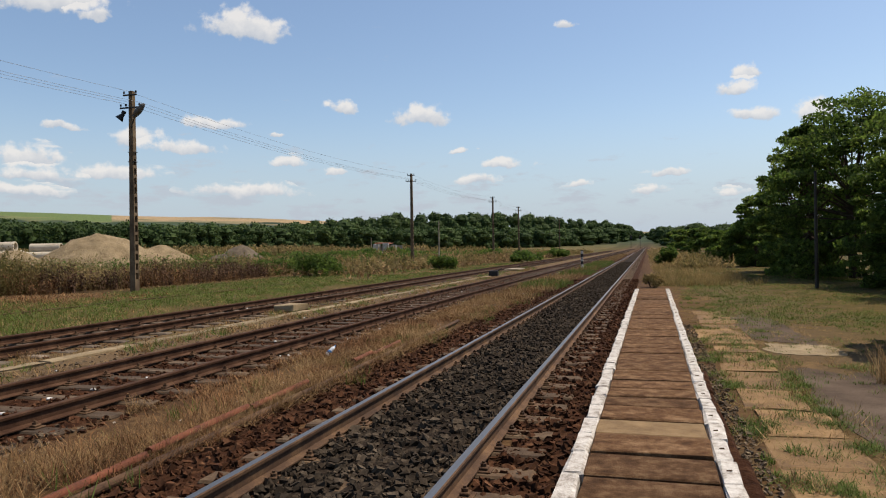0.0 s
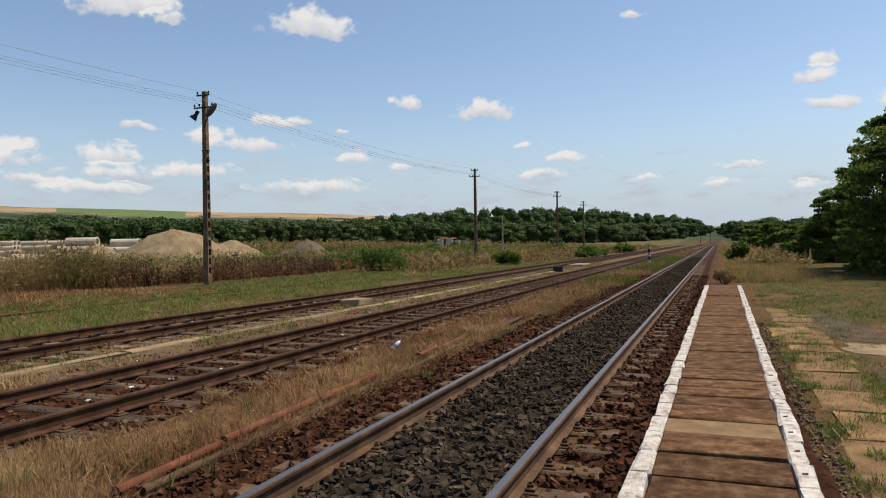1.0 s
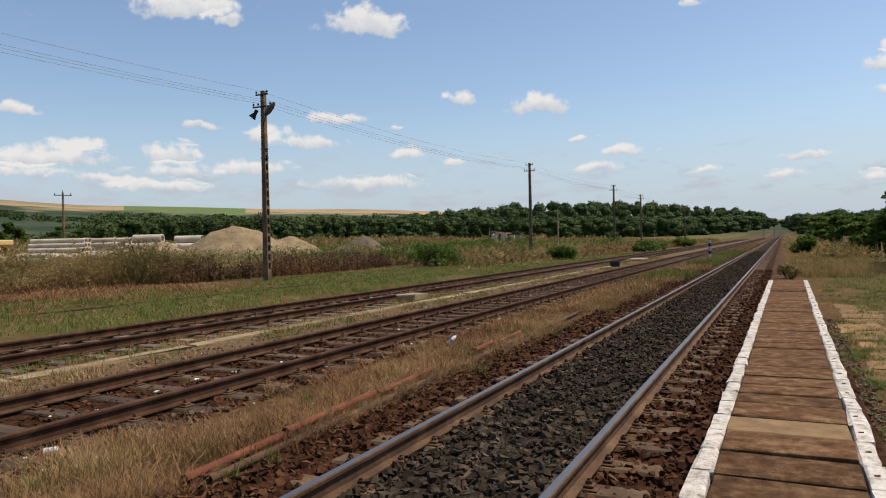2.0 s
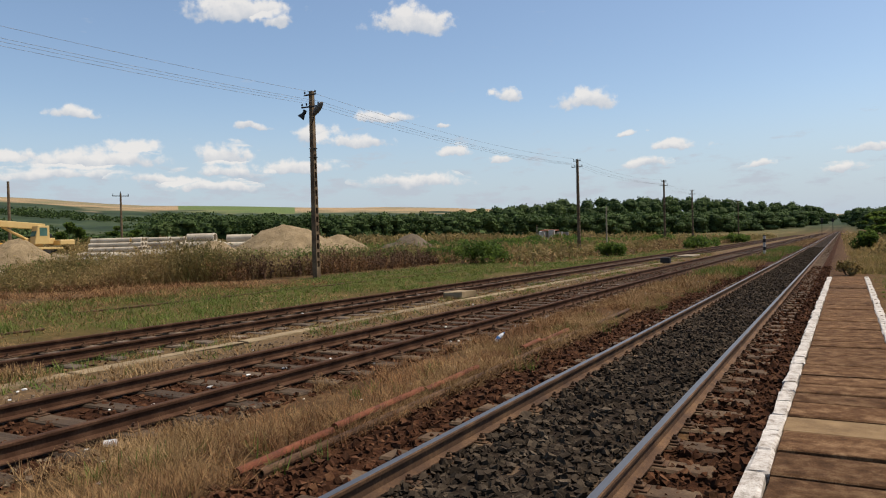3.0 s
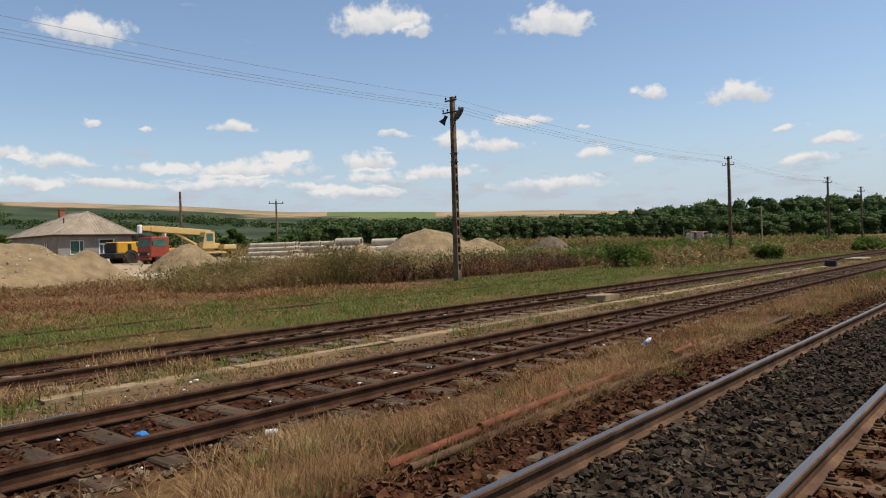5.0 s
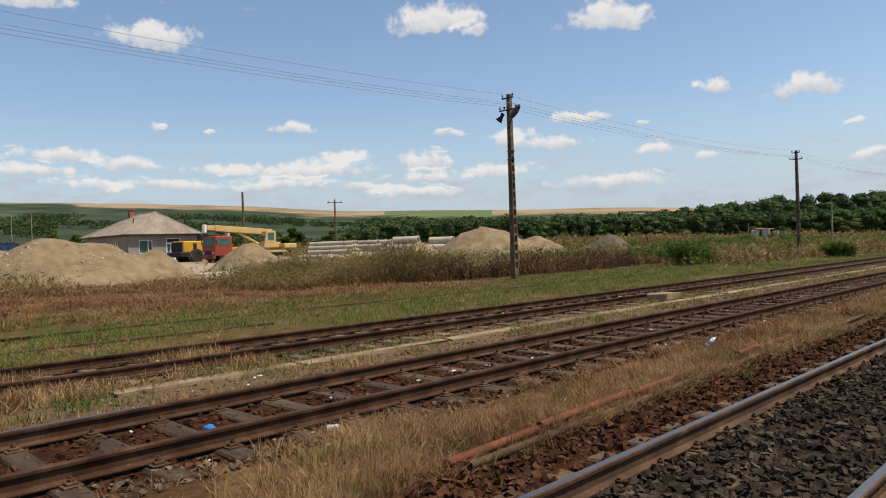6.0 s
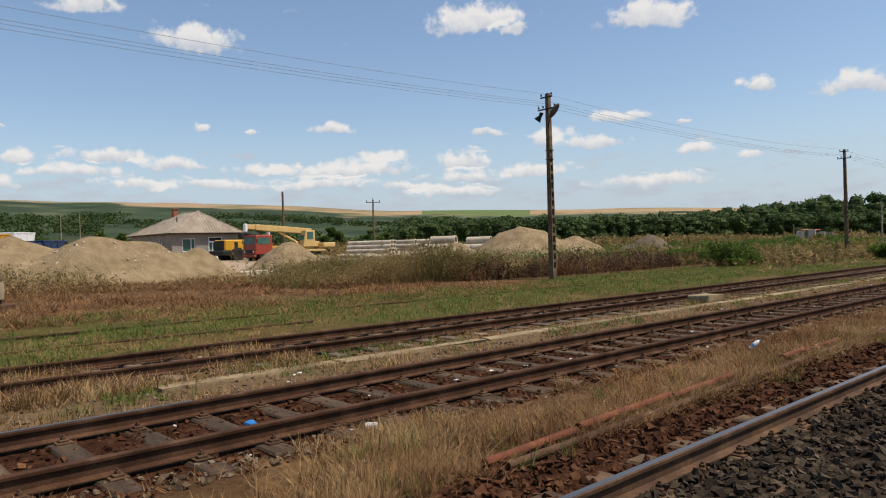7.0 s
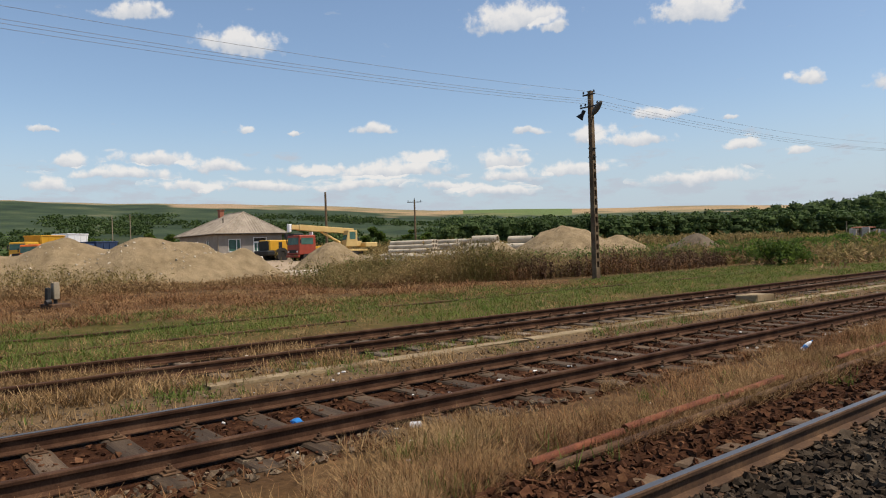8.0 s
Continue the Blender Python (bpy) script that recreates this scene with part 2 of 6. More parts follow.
    L(r, fr.inputs["Value"])
    green_field = op("MULTIPLY", op("COMPARE", op("ARCTAN2", op("MULTIPLY", x, -1.0), y), 0.785, 0.075), top.outputs[0])
    farc = mixc(green_field, farc, (0.10, 0.135, 0.045))
    col = mixc(fr.outputs[0], near, farc)
    tone = N("ShaderNodeMapRange")
    tone.inputs["From Min"].default_value, tone.inputs["From Max"].default_value = 0.3, 0.7
    tone.inputs["To Min"].default_value, tone.inputs["To Max"].default_value = 0.65, 1.35
    L(n2, tone.inputs["Value"])
    hsv = N("ShaderNodeHueSaturation")
    L(col, hsv.inputs["Color"])
    L(tone.outputs[0], hsv.inputs["Value"])
    L(hsv.outputs[0], p.inputs["Base Color"])
    b = N("ShaderNodeBump")
    b.inputs["Strength"].default_value, b.inputs["Distance"].default_value = 0.6, 0.03
    L(n2, b.inputs["Height"])
    L(b.outputs[0], p.inputs["Normal"])
    return m


M = {
    "ground": ground_material(),
    "rail_side": material("rusted_rail_steel", ((0.034, 0.016, 0.008), (0.07, 0.036, 0.017), (0.14, 0.078, 0.037)), 3, 60, 0.85, 0.25, obj=0.1),
    "rail_top": material("polished_rail_head", ((0.18, 0.165, 0.15), (0.27, 0.25, 0.235)), 2, 40, 0.45, 0.03, metal=1.0, stretch=(1, 0.05, 1)),
    "rail_rust": material("brown_rail_head", ((0.027, 0.012, 0.0065), (0.054, 0.026, 0.014), (0.1, 0.054, 0.031)), 3, 60, 0.8, 0.25, spec=0.12),
    "sleeper_concrete": material("stained_concrete_sleeper", ((0.04, 0.023, 0.012), (0.08, 0.048, 0.025), (0.14, 0.093, 0.051)), 3, 40, 0.9, 0.4, obj=0.25),
    "sleeper_wood": material("weathered_timber_sleeper", ((0.03, 0.018, 0.01), (0.062, 0.04, 0.023), (0.12, 0.082, 0.05)), 2, 30, 0.9, 0.6, obj=0.3, stretch=(0.3, 3, 3)),
    "sleeper_pale": material("bleached_timber_sleeper", ((0.06, 0.043, 0.029), (0.12, 0.088, 0.06), (0.2, 0.152, 0.107)), 2, 30, 0.9, 0.6, obj=0.35, stretch=(0.3, 3, 3)),
    "ballast_dark": material("dark_ballast_stone", ((0.0238, 0.0170, 0.0115), (0.0425, 0.0314, 0.0213), (0.0833, 0.0629, 0.0425)), 5, 60, 0.95, 0.3, island=0.5, spec=0.08),
    "ballast_rust": material("rust_stained_ballast_stone", ((0.028, 0.011, 0.005), (0.058, 0.025, 0.0125), (0.11, 0.056, 0.028)), 5, 60, 0.95, 0.3, island=0.5, spec=0.08),
    # half the stones' tone: the shade between loose stones is in the colour
    "bed_dark": material("packed_dark_ballast_with_shade", ((0.012, 0.008, 0.006), (0.024, 0.017, 0.012), (0.05, 0.037, 0.025)), 6, 26, 0.95, 1.0, 0.05, spec=0.05),
    "bed_rust": material("packed_rust_ballast_with_shade", ((0.018, 0.007, 0.0035), (0.038, 0.016, 0.008), (0.075, 0.036, 0.018)), 6, 26, 0.95, 1.0, 0.05, spec=0.05),
    "gravel": material("pale_gravel_stone", ((0.0666, 0.0432, 0.0243), (0.1107, 0.0765, 0.0459), (0.1989, 0.1503, 0.0945)), 5, 60, 0.9, 0.3, island=0.4),
    "slab": material("brown_platform_concrete", ((0.038, 0.018, 0.008), (0.1, 0.052, 0.024), (0.22, 0.135, 0.072)), 7.0, 110, 0.95, 1.0, obj=0.2, spec=0.1),
    "slab_tan": material("tan_platform_concrete", ((0.12, 0.072, 0.03), (0.24, 0.155, 0.072)), 5.0, 90, 0.9, 0.5),
    "white": material("worn_white_paint", ((0.13, 0.1, 0.07), (0.43, 0.39, 0.34), (0.6, 0.57, 0.52)), 11, 70, 0.75, 0.4, obj=0.05),
    "path": material("ochre_paving_concrete", ((0.075, 0.043, 0.019), (0.185, 0.108, 0.043), (0.27, 0.168, 0.074)), 2.2, 40, 0.9, 0.5, obj=0.15),
    "concrete": material("grey_weathered_concrete", ((0.164, 0.133, 0.090), (0.246, 0.204, 0.141), (0.312, 0.259, 0.180)), 2.5, 40, 0.9, 0.4, obj=0.1),
    "kerb": material("tan_kerb_concrete", ((0.12, 0.085, 0.045), (0.21, 0.155, 0.085), (0.29, 0.22, 0.13)), 2.5, 40, 0.9, 0.4, obj=0.15),
    "concrete_dark": material("dark_stained_pole_concrete", ((0.06, 0.04, 0.022), (0.115, 0.078, 0.043), (0.21, 0.15, 0.085)), 1.6, 30, 0.9, 0.4),
    "metal_dark": material("dark_galvanised_metal", ((0.025, 0.022, 0.019), (0.049, 0.044, 0.037)), 6, 50, 0.55, 0.1, metal=0.4),
    "sand": material("beige_sand", ((0.155, 0.11, 0.058), (0.225, 0.165, 0.09), (0.3, 0.225, 0.128)), 1.3, 16, 0.98, 1.0, 0.16),
    "spoil": material("grey_brown_spoil", ((0.06, 0.045, 0.03), (0.11, 0.083, 0.055), (0.16, 0.125, 0.085)), 1.2, 14, 0.95, 0.8, 0.06),
    "straw": material("dry_straw_grass", ((0.1200, 0.0680, 0.0260), (0.2250, 0.1380, 0.0590), (0.3800, 0.2650, 0.1280)), 1.0, 9, 0.9, 0, island=0.5, transmit=0.2),
    "russet": material("russet_mown_grass", ((0.095, 0.044, 0.018), (0.18, 0.092, 0.038), (0.3, 0.178, 0.08)), 0.6, 6, 0.95, 0, island=0.55, transmit=0.15),
    "green": material("green_grass", ((0.052, 0.082, 0.013), (0.09, 0.125, 0.021), (0.155, 0.17, 0.04)), 0.7, 6, 0.85, 0, island=0.35, transmit=0.3),
    "weed": material("brown_green_weeds", ((0.11, 0.1, 0.03), (0.23, 0.17, 0.065), (0.4, 0.275, 0.13)), 0.25, 2, 0.9, 0, island=0.4, transmit=0.45),
    "dock": material("dark_brown_dock", ((0.065, 0.034, 0.019), (0.125, 0.068, 0.035)), 1, 6, 0.9, 0, island=0.4),
    "leaf": material("mid_green_foliage", ((0.045, 0.075, 0.013), (0.085, 0.135, 0.024), (0.17, 0.215, 0.042)), 0.5, 4, 0.7, 0, island=0.5, transmit=0.62),
    "leaf_far": material("deep_green_foliage", ((0.026, 0.046, 0.012), (0.045, 0.074, 0.019), (0.078, 0.11, 0.031)), 0.05, 0.6, 0.9, 0, island=0.3, transmit=0.3),
    "bark": material("grey_brown_bark", ((0.041, 0.027, 0.017), (0.082, 0.059, 0.036)), 3, 30, 0.95, 0.7, stretch=(1, 1, 0.3)),
    "plaster": material("grey_plaster", ((0.180, 0.162, 0.140), (0.234, 0.211, 0.184), (0.288, 0.261, 0.230)), 0.8, 12, 0.95, 0.2),
    "roof": material("weathered_fibre_cement_roof", ((0.17, 0.138, 0.1), (0.25, 0.208, 0.158), (0.32, 0.27, 0.21)), 0.9, 10, 0.9, 0.3),
    "brick": material("red_brick", ((0.225, 0.081, 0.045), (0.306, 0.117, 0.072)), 4, 30, 0.9, 0.4),
    "window": material("dark_window_glass", ((0.03, 0.075, 0.06), (0.07, 0.14, 0.115)), 0.7, 5, 0.25, 0, spec=0.25),
    "pvc": material("white_pvc", ((0.648, 0.648, 0.648), (0.720, 0.720, 0.720)), 2, 20, 0.5, 0),
    "pipe_concrete": material("pale_concrete_pipe", ((0.3, 0.25, 0.18), (0.42, 0.36, 0.27), (0.5, 0.44, 0.34)), 1.0, 14, 0.9, 0.2, obj=0.1),
    "rust_orange": material("rust_orange_steel", ((0.06, 0.021, 0.010), (0.125, 0.038, 0.016), (0.2, 0.07, 0.03)), 3, 40, 0.85, 0.3),
    "red_paint": material("faded_red_paint", ((0.2, 0.032, 0.017), (0.29, 0.055, 0.03)), 1.5, 20, 0.5, 0.05),
    "yellow_paint": material("pale_yellow_paint", ((0.450, 0.306, 0.108), (0.540, 0.387, 0.162)), 1.2, 20, 0.5, 0.05),
    "amber_paint": material("amber_yellow_paint", ((0.450, 0.234, 0.018), (0.558, 0.306, 0.027)), 1.2, 20, 0.45, 0.05),
    "orange_paint": material("orange_paint", ((0.540, 0.108, 0.013), (0.630, 0.153, 0.023)), 1.2, 20, 0.45, 0.05),
    "blue_paint": material("dark_blue_paint", ((0.018, 0.036, 0.081), (0.032, 0.054, 0.117)), 1.2, 20, 0.45, 0.05),
    "wire": material("grey_aluminium_wire", ((0.16, 0.16, 0.165), (0.24, 0.24, 0.245)), 2, 30, 0.6, 0),
    "asphalt": material("brown_grey_worn_asphalt", ((0.05, 0.034, 0.023), (0.085, 0.06, 0.042), (0.125, 0.092, 0.066)), 1.6, 70, 0.95, 0.5, spec=0.1),
    "lamp_grey": material("weathered_grey_lamp_housing", ((0.07, 0.066, 0.06), (0.12, 0.115, 0.105)), 5, 40, 0.6, 0.1),
    "rubber": material("black_rubber", ((0.016, 0.015, 0.014), (0.036, 0.032, 0.029)), 3, 30, 0.85, 0.2),
    "black": material("black_paint_and_gap_shade", ((0.011, 0.011, 0.011), (0.020, 0.020, 0.020)), 3, 30, 0.6, 0.05),
    "plastic_white": material("white_plastic", ((0.612, 0.621, 0.630), (0.720, 0.720, 0.720)), 8, 60, 0.4, 0),
    "plastic_blue": material("blue_plastic", ((0.018, 0.144, 0.405), (0.036, 0.216, 0.540)), 8, 60, 0.4, 0),
    "paper": material("pale_litter_paper", ((0.450, 0.432, 0.396), (0.630, 0.612, 0.576)), 8, 60, 0.8, 0, obj=0.2),
}

# ---- mesh helpers ----
RNG = np.random.default_rng(7)


def mesh_from(name, verts, faces, mat, smooth=False):
    me = bpy.data.meshes.new(name)
    me.from_pydata([tuple(v) for v in verts], [], [tuple(f) for f in faces])
    me.materials.append(M[mat])
    if smooth:
        me.polygons.foreach_set("use_smooth", [True] * len(me.polygons))
    me.update()
    return me


def mesh_fast(name, verts, faces, mat, smooth=False):
    """verts (n, 3), faces (m, k) arrays: one large mesh of polygons with k corners."""
    me = bpy.data.meshes.new(name)
    k = faces.shape[1]
    me.vertices.add(len(verts))
    me.vertices.foreach_set("co", np.ascontiguousarray(verts, dtype=np.float32).ravel())
    me.loops.add(faces.size)
    me.loops.foreach_set("vertex_index", np.ascontiguousarray(faces, dtype=np.int32).ravel())
    me.polygons.add(len(faces))
    me.polygons.foreach_set("loop_start", np.arange(0, faces.size, k, dtype=np.int32))
    me.polygons.foreach_set("loop_total", np.full(len(faces), k, dtype=np.int32))
    me.materials.append(M[mat])
    me.polygons.foreach_set("use_smooth", np.full(len(faces), smooth, dtype=bool))
    me.update(calc_edges=True)
    me.validate()
    return me


def part(name, bm, mat, parent=None, label=""):
    """Links a bmesh (or a mesh) as one mesh object under a thing or a part."""
    if isinstance(bm, bpy.types.Mesh):
        me = bm
    else:
        me = bpy.data.meshes.new(name)
        bm.to_mesh(me)
        bm.free()
        me.materials.append(M[mat])
    ob = new(name, me)
    if parent:
        ob.parent = parent
    return tagged(ob, label)


def thing(name, m, label, category, group="", kind=""):
    ob = new(name)
    ob.matrix_world = m
    ob.empty_display_size = 0.2
    return tagged(ob, label, category, group, kind)


def box(bm, x0, x1, y0, y1, z0, z1, bevel=0.0, m=None):
    mat = Matrix.Translation(((x0 + x1) / 2, (y0 + y1) / 2, (z0 + z1) / 2)) @ Matrix.Diagonal((x1 - x0, y1 - y0, z1 - z0, 1))
    r = bmesh.ops.create_cube(bm, size=1, matrix=mat)
    vs = r["verts"]
    if bevel:
        es = list({e for v in vs for e in v.link_edges})
        rb = bmesh.ops.bevel(bm, geom=es, offset=bevel, segments=1, affect="EDGES", clamp_overlap=True)
        vs = list(set(rb["verts"]) | {v for v in vs if v.is_valid})
    if m is not None:
        bmesh.ops.transform(bm, matrix=m, verts=[v for v in vs if v.is_valid])
    return bm


def box_bm(*a, **k):
    return box(bmesh.new(), *a, **k)


def tube(bm, p0, p1, r0, r1=None, n=10, caps=True):
    p0, p1 = Vector(p0), Vector(p1)
    d = p1 - p0
    m = Matrix.Translation((p0 + p1) / 2) @ d.to_track_quat("Z", "Y").to_matrix().to_4x4()
    bmesh.ops.create_cone(bm, cap_ends=caps, segments=n, radius1=r0, radius2=r0 if r1 is None else r1, depth=d.length, matrix=m)
    return bm


def tube_bm(*a, **k):
    return tube(bmesh.new(), *a, **k)


def ring_bm(p0, p1, r_out, r_in, n=20):
    """A hollow pipe from p0 to p1."""
    bm = bmesh.new()
    p0, p1 = Vector(p0), Vector(p1)
    q = (p1 - p0).to_track_quat("Z", "Y").to_matrix()
    rows = []
    for p, r in ((p0, r_out), (p1, r_out), (p1, r_in), (p0, r_in)):
        rows.append([bm.verts.new(p + q @ Vector((r * math.cos(2 * math.pi * i / n), r * math.sin(2 * math.pi * i / n), 0))) for i in range(n)])
    for a in range(4):
        b = (a + 1) % 4
        for i in range(n):
            j = (i + 1) % n
            bm.faces.new((rows[a][i], rows[a][j], rows[b][j], rows[b][i]))
    bmesh.ops.recalc_face_normals(bm, faces=bm.faces)
    return bm


def smooth(x):
    x = np.clip(x, 0, 1)
    return x * x * (3 - 2 * x)


def land(x, y):
    """The height of the ground."""
    x, y = np.asarray(x, dtype=float), np.asarray(y, dtype=float)
    z = np.full(np.broadcast(x, y).shape, -0.21)
    z = z + 0.0215 * np.clip(-x - 28, 0, 70)
    r = np.hypot(x, y) + 1e-6
    az = np.degrees(np.arctan2(-x, y))
    tops = np.interp(az, [-180, -60, -30, 8, 22, 33, 41, 47, 52, 59, 67, 75, 82, 120, 180], [0.5, 0.8, 0.6, 1.2, 2.2, 2.62, 2.78, 2.95, 3.05, 3.55, 3.95, 4.0, 4.3, 3.0, 0.5])
    wob = 0.035 * np.sin(az * 0.45) + 0.02 * np.sin(az * 1.3 + 1)
    hill = 1650 * np.tan(np.radians(tops + wob)) * smooth((r - 420) / 1330)
    hill = hill * np.where(r > 1750, 1 + 0.1 * np.sin((r - 1750) / 900), 1)
    z = z + hill
    near = np.exp(-(r / 60) ** 2)
    z = z + 0.03 * np.sin(x * 1.3 + 0.4 * y) * np.sin(y * 0.9) * smooth((-x - 10.5) / 3) * near
    return z


# ---- the ground, one sheet to the horizon ----
def warp_axis(n, near, far, c):
    t = np.linspace(-1, 1, n)
    return c + near * t + (far - near) * np.sign(t) * np.abs(t) ** 7


NG = 240
gx, gy = warp_axis(NG, 55, 3600, -12.0), warp_axis(NG, 55, 3600, 12.0)
X, Y = np.meshgrid(gx, gy)
V = np.stack([X.ravel(), Y.ravel(), land(X, Y).ravel()], 1)
I = np.arange(NG * (NG - 1)).reshape(NG - 1, NG)[:, :-1]
F = np.stack([I, I + 1, I + NG + 1, I + NG], -1).reshape(-1, 4)
tagged(new("ground", mesh_fast("ground", V, F, "ground", True)), "dry earth and grass, with fields and hills beyond", "ground", kind="structure")

# ---- railway tracks ----
GAUGE = 1.505
TRACK_X = {"main": 0.0, "second": -4.73, "third": -9.25}


def rail_mesh(y0, y1, mat, top):
    """A flat-bottomed rail with its head's top at z = 0."""
    half = [(0.070, -0.16), (0.070, -0.149), (0.012, -0.130), (0.009, -0.045), (0.034, -0.034), (0.036, -0.010), (0.028, -0.001)]
    prof = half + [(-x, z) for x, z in reversed(half)]
    n = len(prof)
    verts = [(x, y, z) for y in (y0, y1) for x, z in prof]
    faces = [(i, i + n, (i + 1) % n + n, (i + 1) % n) for i in range(n)] + [tuple(range(n)), tuple(reversed(range(n, 2 * n)))]
    me = mesh_from("rail", verts, faces, mat)
    me.materials.append(M[top])
    me.polygons[6].material_index = 1
    return me


def sleeper_mesh(length, w, h, mat, low=0.0):
    bm = bmesh.new()
    box(bm, -length / 2, length / 2, -w / 2, w / 2, -h, 0, 0.02)
    if low:
        for v in bm.verts:
            if abs(v.co.x) < 0.3 and v.co.z > -0.05:
                v.co.z -= low
    me = bpy.data.meshes.new("sleeper")
    bm.to_mesh(me)
    bm.free()
    me.materials.append(M[mat])
    return me


def clip_mesh(mat):
    """The bolts, plates and clips that hold a rail, on both sides of it."""
    bm = bmesh.new()
    box(bm, -0.17, 0.17, -0.075, 0.075, -0.172, -0.158, 0.004)
    for s in (-1, 1):
        box(bm, s * 0.105 - 0.035, s * 0.105 + 0.035, -0.045, 0.045, -0.158, -0.135, 0.006)
        tube(bm, (s * 0.1, 0, -0.14), (s * 0.1, 0, -0.095), 0.013, n=6)
        tube(bm, (s * 0.1, 0, -0.135), (s * 0.1, 0, -0.112), 0.026, n=6)
    me = bpy.data.meshes.new("rail_fastening")
    bm.to_mesh(me)
    bm.free()
    me.materials.append(M[mat])
    return me


def track(xc, y0, y1, label, sleeper, top, spacing, start, side="rail_side", jitter=0.0, nmax=110):
    t = thing("railway_track", pose(xc, 0, 0), label, "railway track", kind="structure")
    for s in (-1, 1):
        part("rail", rail_mesh(y0, y1, side, top), None, t).location.x = s * GAUGE / 2
    clips = clip_mesh("rail_side")
    n = int((y1 - start) / spacing)
    far = []
    for i in range(n):
        y = start + i * spacing
        if i < nmax:
            o = part("sleeper", sleeper, None, t)
            o.location = (RNG.normal(0, jitter), y + RNG.normal(0, jitter), -0.172 - abs(RNG.normal(0, jitter * 0.2)))
            o.rotation_euler = (0, 0, RNG.normal(0, jitter * 0.4))
            if y < 28:
                for s in (-1, 1):
                    part("rail_fastening", clips, None, t).location = (s * GAUGE / 2, y, 0)
        else:
            far.append(y)
    if far:
        bm = bmesh.new()
        for y in far:
            box(bm, -1.25, 1.25, y - 0.13, y + 0.13, -0.3, -0.173)
        tagged(part("far_sleepers", bm, "sleeper_concrete" if xc == 0 else "sleeper_wood", t), kind="stuff")
    return t


CONC = sleeper_mesh(2.5, 0.26, 0.2, "sleeper_concrete", 0.03)
WOOD = sleeper_mesh(2.5, 0.25, 0.16, "sleeper_wood")
PALE = sleeper_mesh(2.5, 0.25, 0.16, "sleeper_pale")
track(TRACK_X["main"], -14, 900, "main railway track with polished rails on stained concrete sleepers", CONC, "rail_top", 0.6, -13.8)
track(TRACK_X["second"], -16, 330, "rusty siding track on weathered timber sleepers", WOOD, "rail_rust", 0.68, -15.7, "rail_rust", jitter=0.03)
track(TRACK_X["third"], -16, 250, "rusty overgrown siding track on bleached timber sleepers", PALE, "rail_rust", 0.68, -15.5, "rail_rust", jitter=0.04)


# ---- loose stones ----
BLOCK_V = np.array([(x, y, z) for x in (-1, 1) for y in (-1, 1) for z in (-1, 1)], dtype=float)
BLOCK_F = np.array([(0, 1, 3), (0, 3, 2), (4, 6, 7), (4, 7, 5), (0, 4, 5), (0, 5, 1), (2, 3, 7), (2, 7, 6), (0, 2, 6), (0, 6, 4), (1, 5, 7), (1, 7, 3)])


def stones(name, pts, size, mat, label, flat=0.8):
    """Loose angular stones at the points, one mesh."""
    n = len(pts)
    s = size * 0.8 * RNG.uniform(0.5, 1.4, (n, 1, 1)) * RNG.uniform(0.35, 1.4, (n, 1, 3))
    shape = BLOCK_V[None] * (1 + RNG.uniform(-0.75, 0.15, (n, 8, 3))) * s
    q = RNG.normal(size=(n, 4))
    q /= np.linalg.norm(q, axis=1, keepdims=True)
    w, x, y, z = q.T
    R = np.stack([1 - 2 * (y * y + z * z), 2 * (x * y - z * w), 2 * (x * z + y * w), 2 * (x * y + z * w), 1 - 2 * (x * x + z * z), 2 * (y * z - x * w),
                  2 * (x * z - y * w), 2 * (y * z + x * w), 1 - 2 * (x * x + y * y)], 1).reshape(n, 3, 3)
    v = np.einsum("nij,nkj->nki", R, shape)
    v[:, :, 2] *= flat
    v = v + np.asarray(pts)[:, None, :]
    f = (BLOCK_F[None] + 8 * np.arange(n)[:, None, None]).reshape(-1, 3)
    return tagged(new(name, mesh_fast(name, v.reshape(-1, 3), f, mat)), label, "stones", kind="stuff")


def strewn(n, x0, x1, y0, y1, z0, z1, power=2.0):
    """Points on a strip, thicker towards its near end."""
    return np.stack([RNG.uniform(x0, x1, n), y0 + (y1 - y0) * RNG.uniform(0, 1, n) ** power, RNG.uniform(z0, z1, n)], 1)


def clear_of_rails(p, xc, gap=0.10):
    return p[np.abs(np.abs(p[:, 0] - xc) - GAUGE / 2) > gap]


def bed(name, x0, x1, y0, y1, z, mat, label):
    """A bed of packed stone with an uneven top."""
    nx, ny = 8, 260
    ys = y0 + (y1 - y0) * np.linspace(0, 1, ny) ** 2.2
    X, Y = np.meshgrid(np.linspace(x0, x1, nx), ys)
    Z = z + RNG.normal(0, 0.006, X.shape)
    Z[:, 0] -= 0.05
    Z[:, -1] -= 0.05
    I = np.arange(nx * (ny - 1)).reshape(ny - 1, nx)[:, :-1]
    F = np.stack([I, I + 1, I + nx + 1, I + nx], -1).reshape(-1, 4)
    V = np.stack([X.ravel(), Y.ravel(), Z.ravel()], 1)
    return tagged(new(name, mesh_fast(name, V, F, mat)), label, "ballast bed", kind="structure")


